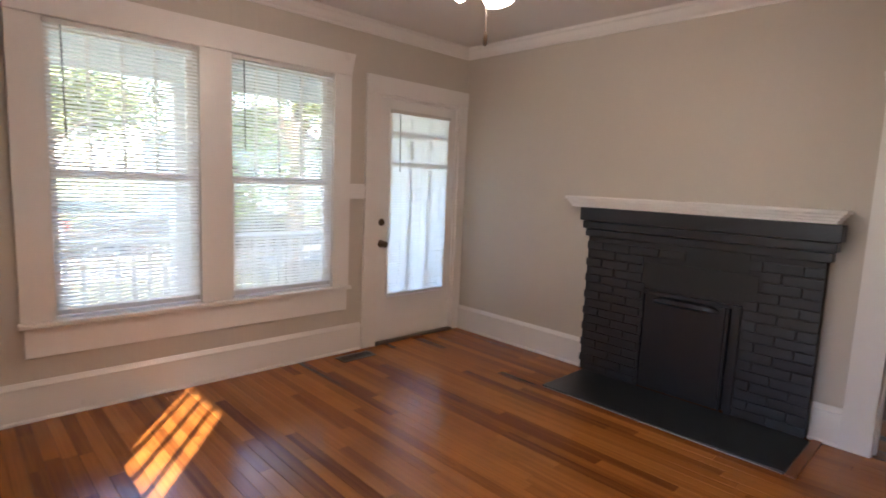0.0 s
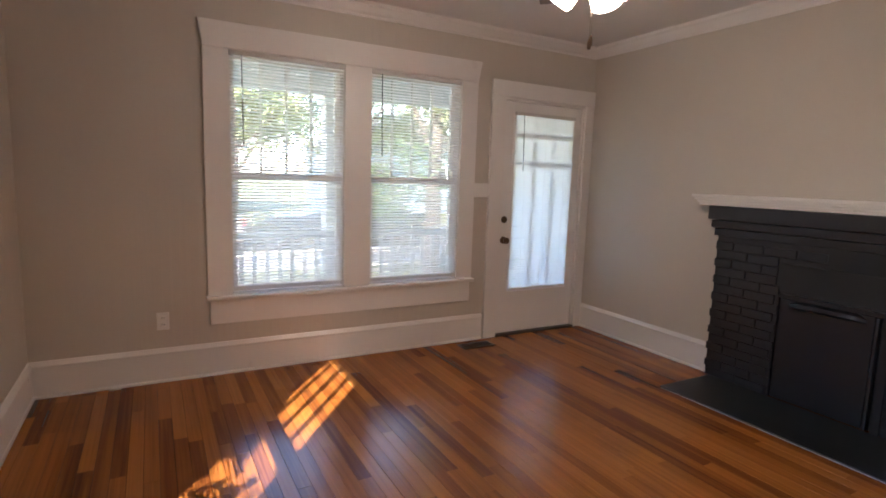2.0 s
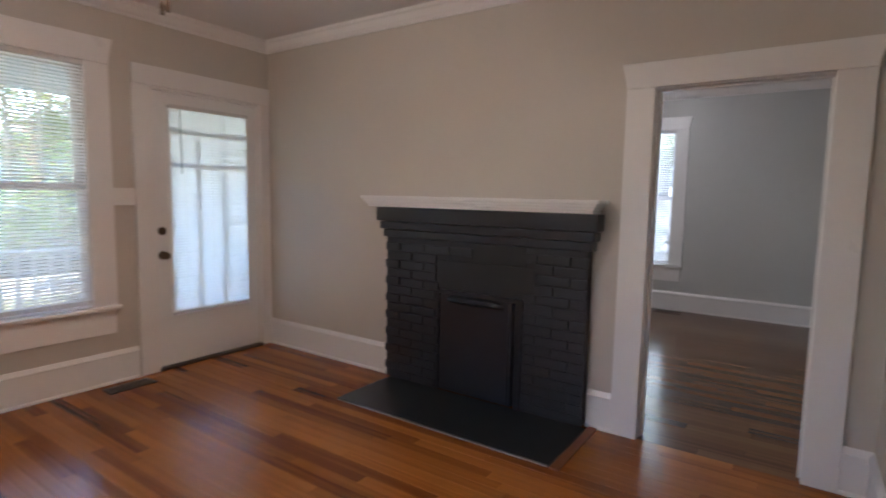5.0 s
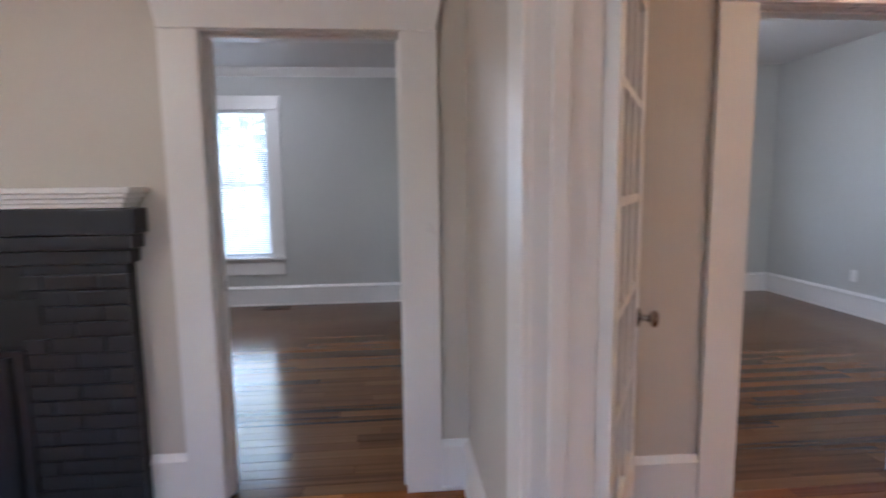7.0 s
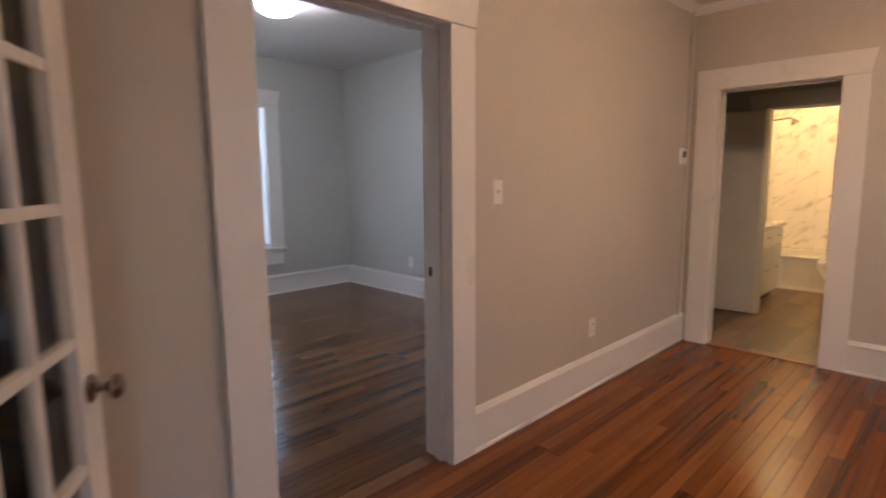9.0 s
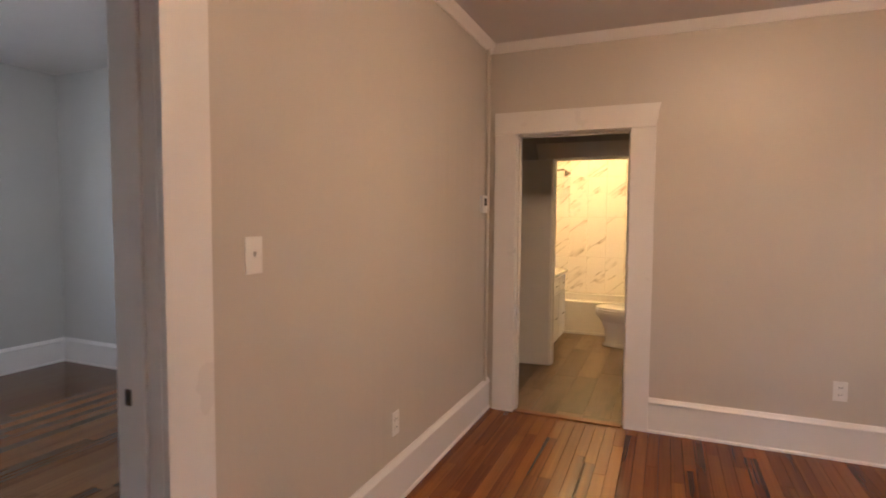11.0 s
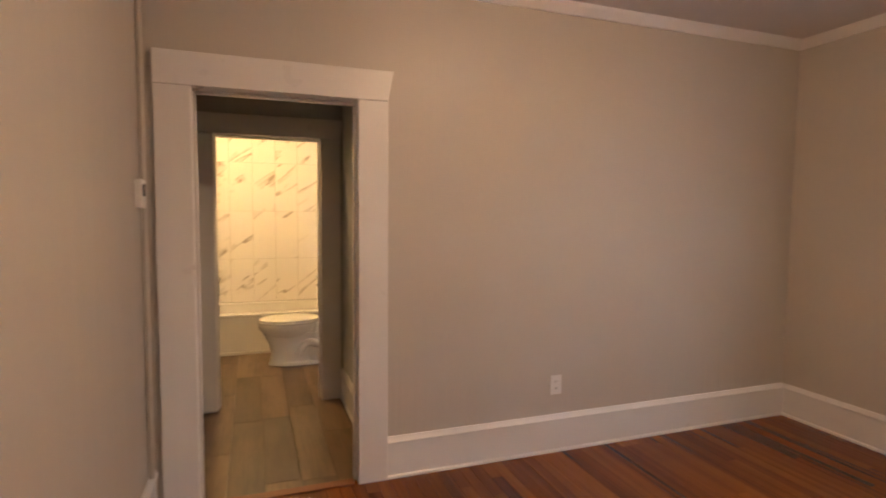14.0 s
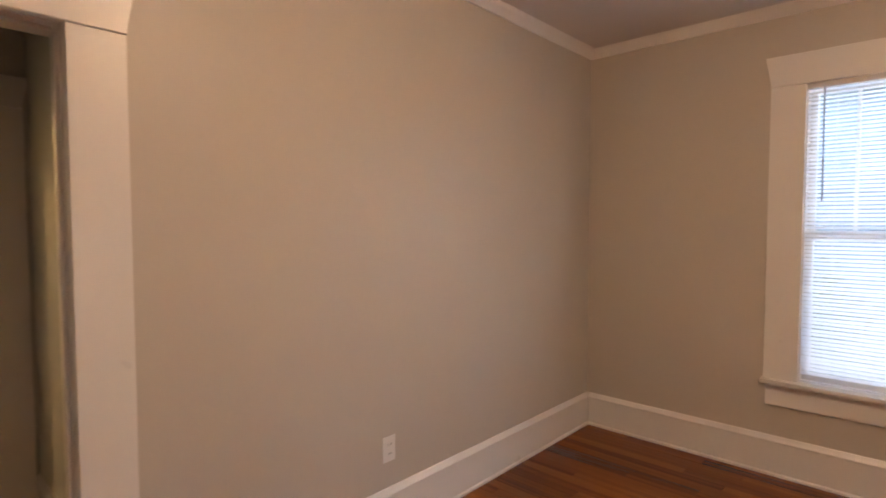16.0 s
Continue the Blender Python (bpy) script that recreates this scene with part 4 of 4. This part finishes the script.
bm = bmesh.new()
rod(bm, (0, 0.013, 0.226), (0, 0.013, H - 0.046), 0.011)
part("tube", bm, PAINT, pipe)


def floor_vent(m, label):
    root = thing("floor_vent", m, label, "vent", "floor vents")
    part("frame", boxes((-0.15, 0.15, -0.065, -0.045, 0, 0.006), (-0.15, 0.15, 0.045, 0.065, 0, 0.006), (-0.15, -0.13, -0.045, 0.045, 0, 0.006), (0.13, 0.15, -0.045, 0.045, 0, 0.006)), VENTMETAL, root)
    part("backing", boxes((-0.13, 0.13, -0.045, 0.045, 0.0005, 0.0015)), DARKSLOT, root)
    for i in range(14):
        u = -0.122 + i * 0.0188
        part("slat", boxes((u - 0.003, u + 0.003, -0.045, 0.045, 0.0015, 0.005)), VENTMETAL, root)
    return root


floor_vent(pose(-1.285, -0.155, 0.0), "brown metal floor vent by the front door")
floor_vent(pose(3.70, -2.6, 0.0, 0, 0, 90), "brown metal floor vent under the bedroom window")


# ---- outdoors ----
bm = boxes((-150, 150, -150, 150, -0.72, -0.62))
structure("ground", bm, GRASSY, "lawn and ground around the house", "ground")
structure("road", boxes((-120, 120, 9.5, 16.5, -0.62, -0.60)), ASPHALT, "grey asphalt street", "road")
structure("pavement", boxes((-120, 120, 7.4, 8.8, -0.62, -0.57)), CONCRETE, "concrete sidewalk", "pavement")
structure("kerb", boxes((-120, 120, 9.3, 9.5, -0.62, -0.50), bevel=0.02), CONCRETE, "concrete kerb", "kerb")
structure("porch_floor", boxes((-4.9, 1.6, 0.16, 1.50, -0.62, -0.06)), PORCHFLOOR, "grey painted porch floor", "porch")
structure("porch_ceiling", boxes((-4.9, 1.6, 0.16, 1.45, 2.44, 2.56)), PORCHBLUE, "pale blue porch ceiling", "porch")
structure("porch_beam", boxes((-4.9, 1.6, 1.24, 1.38, 2.12, 2.44), bevel=0.01), PORCHWHITE, "white porch beam", "porch")


def porch_post(x):
    root = thing("porch_post", pose(x, 1.31, -0.06), "white square porch post", "post", "porch posts")
    part("shaft", boxes((-0.09, 0.09, -0.09, 0.09, 0.12, 2.09), bevel=0.006), PORCHWHITE, root)
    part("plinth", boxes((-0.12, 0.12, -0.12, 0.12, 0.0, 0.12), bevel=0.006), PORCHWHITE, root)
    part("capital", boxes((-0.115, 0.115, -0.115, 0.115, 2.09, 2.178), bevel=0.006), PORCHWHITE, root)


for x in (-4.6, -2.08, 0.75):
    porch_post(x)


def railing(x0, x1):
    root = thing("porch_railing", pose(x0, 1.31, -0.06), "white wooden porch railing with square balusters", "railing", "porch railings")
    L = x1 - x0
    part("top_rail", boxes((0, L, -0.035, 0.035, 0.84, 0.89), bevel=0.006), PORCHWHITE, root)
    part("bottom_rail", boxes((0, L, -0.025, 0.025, 0.09, 0.13), bevel=0.004), PORCHWHITE, root)
    me = None
    n = int(L / 0.115)
    for i in range(n):
        u = (i + 0.5) * L / n
        if me is None:
            ob = part("baluster", boxes((-0.017, 0.017, -0.017, 0.017, 0.13, 0.84)), PORCHWHITE, root, m=pose(u, 0, 0))
            me = ob.data
        else:
            ob = new("baluster", me)
            ob.parent = root
            ob.matrix_basis = pose(u, 0, 0)


railing(-4.5, -2.18)
railing(-1.98, 0.65)


def leafy(bm_v, bm_f, rng, centre, radius, count, size):
    for _ in range(count):
        d = Vector((rng.gauss(0, 1), rng.gauss(0, 1), rng.gauss(0, 0.8)))
        d = d.normalized() * radius * rng.random() ** 0.4
        p = Vector(centre) + d
        u = Vector((rng.gauss(0, 1), rng.gauss(0, 1), rng.gauss(0, 1))).normalized()
        v = u.orthogonal().normalized()
        s = size * rng.uniform(0.6, 1.4)
        b = len(bm_v)
        bm_v += [tuple(p - u * s), tuple(p + v * s * 0.45), tuple(p + u * s), tuple(p - v * s * 0.45)]
        bm_f.append((b, b + 1, b + 2, b + 3))


def leaf_object(name, v, f, mat, parent):
    me = bpy.data.meshes.new(name)
    me.from_pydata(v, [], f)
    me.materials.append(mat)
    ob = new(name, me)
    ob.parent = parent
    return ob


def tree(x, y, h, spread, seed, leaves=5200, size=0.12):
    rng = random.Random(seed)
    root = thing("tree", pose(x, y, -0.62), "leafy green tree outdoors, seen or added unseen for shade", "tree", "yard trees")
    bm = bmesh.new()
    rod(bm, (0, 0, 0), (0.1, 0.05, h * 0.45), 0.20, 0.12, 10)
    v, f = [], []
    for k in range(9):
        a = k * 2.4 + rng.random()
        e = Vector((math.cos(a) * spread * rng.uniform(0.45, 0.9), math.sin(a) * spread * rng.uniform(0.45, 0.9), h * rng.uniform(0.5, 0.95)))
        s = Vector((0.1, 0.05, h * rng.uniform(0.28, 0.45)))
        rod(bm, s, e, 0.07, 0.02, 7)
        for q in range(4):
            c = s.lerp(e, rng.uniform(0.55, 1.1)) + Vector((rng.gauss(0, 0.5), rng.gauss(0, 0.5), rng.gauss(0, 0.4)))
            leafy(v, f, rng, c, spread * rng.uniform(0.22, 0.4), leaves // 36, size)
    part("trunk", bm, BARK, root)
    leaf_object("crown", v, f, LEAF, root)


def bush(x, y, r, h, seed):
    rng = random.Random(seed)
    root = thing("shrub", pose(x, y, -0.62), "dense green shrub by the house, seen or added unseen for shade", "shrub", "shrubs")
    bm = bmesh.new()
    v, f = [], []
    for k in range(12):
        e = Vector((rng.uniform(-r, r) * 0.8, rng.uniform(-r, r) * 0.8, h * rng.uniform(0.4, 0.9)))
        rod(bm, (0, 0, 0), e, 0.02, 0.006, 5)
        leafy(v, f, rng, e, r * 0.5, 170, 0.06)
    part("stems", bm, BARK, root)
    leaf_object("foliage", v, f, SHRUB, root)


# Trees at (-7.4, -11.3) and (-8.9, -5.5) are unseen, added as sun blockers.
for i, (x, y, h, s) in enumerate(((-1.5, 13.5, 6.5, 2.0), (1.25, 5.6, 7.8, 1.15), (4.0, 5.6, 7.6, 1.1), (-6.8, 19.0, 9.0, 3.6), (-1.0, 20.0, 10.0, 4.2), (5.0, 20.5, 9.0, 4.0), (-13.0, 21.0, 9.0, 4.2), (11.5, 21.0, 10.0, 4.2), (-7.4, -11.3, 7.2, 1.7), (-8.9, -5.5, 7.4, 1.2), (9.6, -1.2, 6.5, 1.9), (9.8, -8.6, 6.5, 1.9))):
    tree(x, y, h, s, 10 + i, 11000 if i == 2 else 5200)
# Shrub at (-5.6, -4.4) is unseen, added to cut the window_west sun patch.
for i, (x, y, r, h) in enumerate(((0.75, 6.3, 1.25, 2.9), (-5.6, -4.4, 0.85, 3.1), (-6.3, -7.6, 0.9, 1.5), (-6.5, -9.1, 0.9, 1.6), (-6.4, -6.1, 0.9, 1.4), (6.0, -1.2, 1.0, 1.7), (6.2, -3.0, 1.0, 1.9))):
    bush(x, y, r, h, 60 + i)


def car(m, paint, label):
    root = thing("parked_car", m, label, "car", "parked cars")
    bm = bmesh.new()
    prism(bm, [(-2.2, 0.30), (-2.25, 0.55), (-2.15, 0.85), (-1.2, 0.95), (-0.55, 1.42), (0.75, 1.45), (1.55, 1.0), (2.15, 0.92), (2.25, 0.6), (2.2, 0.30)], -0.86, 0.86)
    bmesh.ops.bevel(bm, geom=list(bm.edges), offset=0.07, segments=3, affect="EDGES")
    part("body", bm, paint, root, "", True)
    for s in (-1, 1):
        bm = bmesh.new()
        prism(bm, [(-1.0, 0.97), (-0.50, 1.34), (0.05, 1.37), (0.05, 0.97)], s * 0.862 - 0.004, s * 0.862 + 0.004)
        part("side_window", bm, CARGLASS, root)
        bm = bmesh.new()
        prism(bm, [(0.11, 0.97), (0.11, 1.37), (0.70, 1.37), (1.28, 1.02)], s * 0.862 - 0.004, s * 0.862 + 0.004)
        part("side_window", bm, CARGLASS, root)
        part("tail_light", boxes((2.20, 2.262, s * 0.7 - 0.1, s * 0.7 + 0.1, 0.66, 0.84), bevel=0.01), REDLENS, root)
        for x in (-1.38, 1.38):
            bm = bmesh.new()
            rod(bm, (x, s * 0.70, 0.32), (x, s * 0.88, 0.32), 0.32, seg=24)
            wheel = part("tyre", bm, RUBBER, root)
            bm = bmesh.new()
            rod(bm, (x, s * 0.87, 0.32), (x, s * 0.887, 0.32), 0.2, seg=20)
            part("rim", bm, NICKEL, wheel)


car(pose(-3.9, 10.7, -0.60, 0, 0, 2), CARSILVER, "silver car parked at the kerb")
car(pose(1.3, 10.7, -0.60, 0, 0, -1), CARDARK, "dark car parked at the kerb")


def house(m, label, storeys=1):
    root = thing("neighbour_house", m, label, "house", "houses")
    h = 3.0 * storeys + 0.6
    part("wall", boxes((-4, 4, -3, 3, 0, h)), SIDING, root)
    bm = bmesh.new()
    for k in range(int(h / 0.2)):
        box(bm, -4.02, 4.02, -3.02, 3.02, k * 0.2, k * 0.2 + 0.185)
    part("siding_boards", bm, SIDING, root)
    bm = bmesh.new()
    prism(bm, [(-4.5, h), (4.5, h), (0, h + 2.0)], -3.5, 3.5)
    part("roof", bm, ROOFING, root)
    for k in range(storeys):
        for x in (-2.2, 1.6):
            win = part("window", boxes((x - 0.55, x + 0.55, 3.0, 3.05, 1.2 + 3 * k, 2.7 + 3 * k)), PORCHWHITE, root)
            part("pane", boxes((x - 0.45, x + 0.45, 3.05, 3.06, 1.3 + 3 * k, 2.6 + 3 * k)), CARGLASS, win)


house(pose(17.0, 3.0, -0.62, 0, 0, 90), "pale one-storey house across the side yard")
house(pose(17.0, -6.5, -0.62, 0, 0, 90), "pale one-storey house across the side yard")
house(pose(-11.6, -9.0, -0.62, 0, 0, -90), "pale blue sided neighbouring house")
house(pose(-4.0, 26.5, -0.62, 0, 0, 180), "pale house across the street")
house(pose(9.0, 27.0, -0.62, 0, 0, 180), "pale house across the street")


# ---- floor strips ----
def strip_floor(name, x0, x1, y0, y1, width, lengths, material, label, seed, gap=0.0012):
    """Boards along y, each an object that shares one unit mesh; rows staggered."""
    root = thing(name, pose(0, 0, 0), label, "floor", kind="structure")
    bm = bmesh.new()
    e = 0.0006 / width
    for xa, xb, z0, z1 in ((0, 1, -0.02, -0.0006),):
        a = [bm.verts.new((x, y, z)) for y in (0, 1) for x, z in ((0, -0.02), (0, -0.0006), (e, 0), (1 - e, 0), (1, -0.0006), (1, -0.02))]
    for i in range(5):
        bm.faces.new((a[i], a[i + 1], a[i + 7], a[i + 6]))
    bm.faces.new(a[:6][::-1])
    bm.faces.new(a[6:])
    bmesh.ops.recalc_face_normals(bm, faces=bm.faces)
    me = bpy.data.meshes.new("plank")
    bm.to_mesh(me)
    bm.free()
    me.materials.append(material)
    rng = random.Random(seed)
    n = round((x1 - x0) / width)
    w = (x1 - x0) / n
    for i in range(n):
        y = y0 - rng.uniform(0.0, lengths[1] * 0.8)
        while y < y1 - 0.05:
            L = rng.uniform(*lengths)
            a, b = max(y, y0), min(y + L, y1)
            if b - a > 0.04:
                ob = new("plank", me)
                ob.parent = root
                ob.location = (x0 + i * w + gap / 2, a + gap / 2, rng.uniform(-0.0006, 0.0004))
                ob.scale = (w - gap, b - a - gap, 1)
            y += L
    return root


strip_floor("floor_front_room", -4.31, 0.0, -4.30, 0.0, 0.066, (0.4, 1.5), OAK, "glossy amber wooden strip floor with worn patches", 1)
strip_floor("floor_rear_room", -4.23, -0.165, -8.89, -4.30, 0.066, (0.5, 1.7), OAKRED, "glossy reddish amber wooden strip floor", 2)
strip_floor("floor_bedroom_front", 0.0, 3.85, -4.60, 0.0, 0.078, (0.7, 2.2), OAKDARK, "dark glossy wooden strip floor in the bedroom", 3)
strip_floor("floor_bedroom_rear", -0.165, 3.85, -8.44, -4.72, 0.078, (0.6, 2.0), OAKDARK, "dark glossy wooden strip floor in the rear bedroom", 4)
strip_floor("floor_hall", -1.65, 0.75, -12.485, -8.89, 0.18, (0.9, 1.3), VINYL, "grey-brown vinyl plank floor in hall and bathroom", 5)


# ---- bathroom tiles ----
def tiles():
    root = thing("tile_wall", pose(0, 0, 0), "cream marble-look wall tiles with brown veins", "tile", kind="structure")
    part("grout", boxes((-1.65, 0.10, -12.485, -12.477, 0.38, H - 0.001), (0.10, 0.13, -12.485, -11.69, 0.0, H - 0.001)), GROUT, root)
    rows = [(0.402, 0.880), (0.883, 1.410), (1.413, 1.945), (1.948, 2.476), (2.479, 2.598)]
    for j, (z0, z1) in enumerate(rows):
        for axis in (0, 1):
            lo, hi = (-1.65, 0.10) if axis == 0 else (-12.468, -11.69)
            x = lo
            while x < hi:
                a, b = max(x, lo), min(x + 0.238, hi)
                if b - a > 0.02:
                    r = (a + 0.001, b - 0.001, -12.477, -12.470, z0, z1) if axis == 0 else (0.093, 0.10, a + 0.001, b - 0.001, z0, z1)
                    part("tile", boxes(r), TILE, root)
                x += 0.24


tiles()
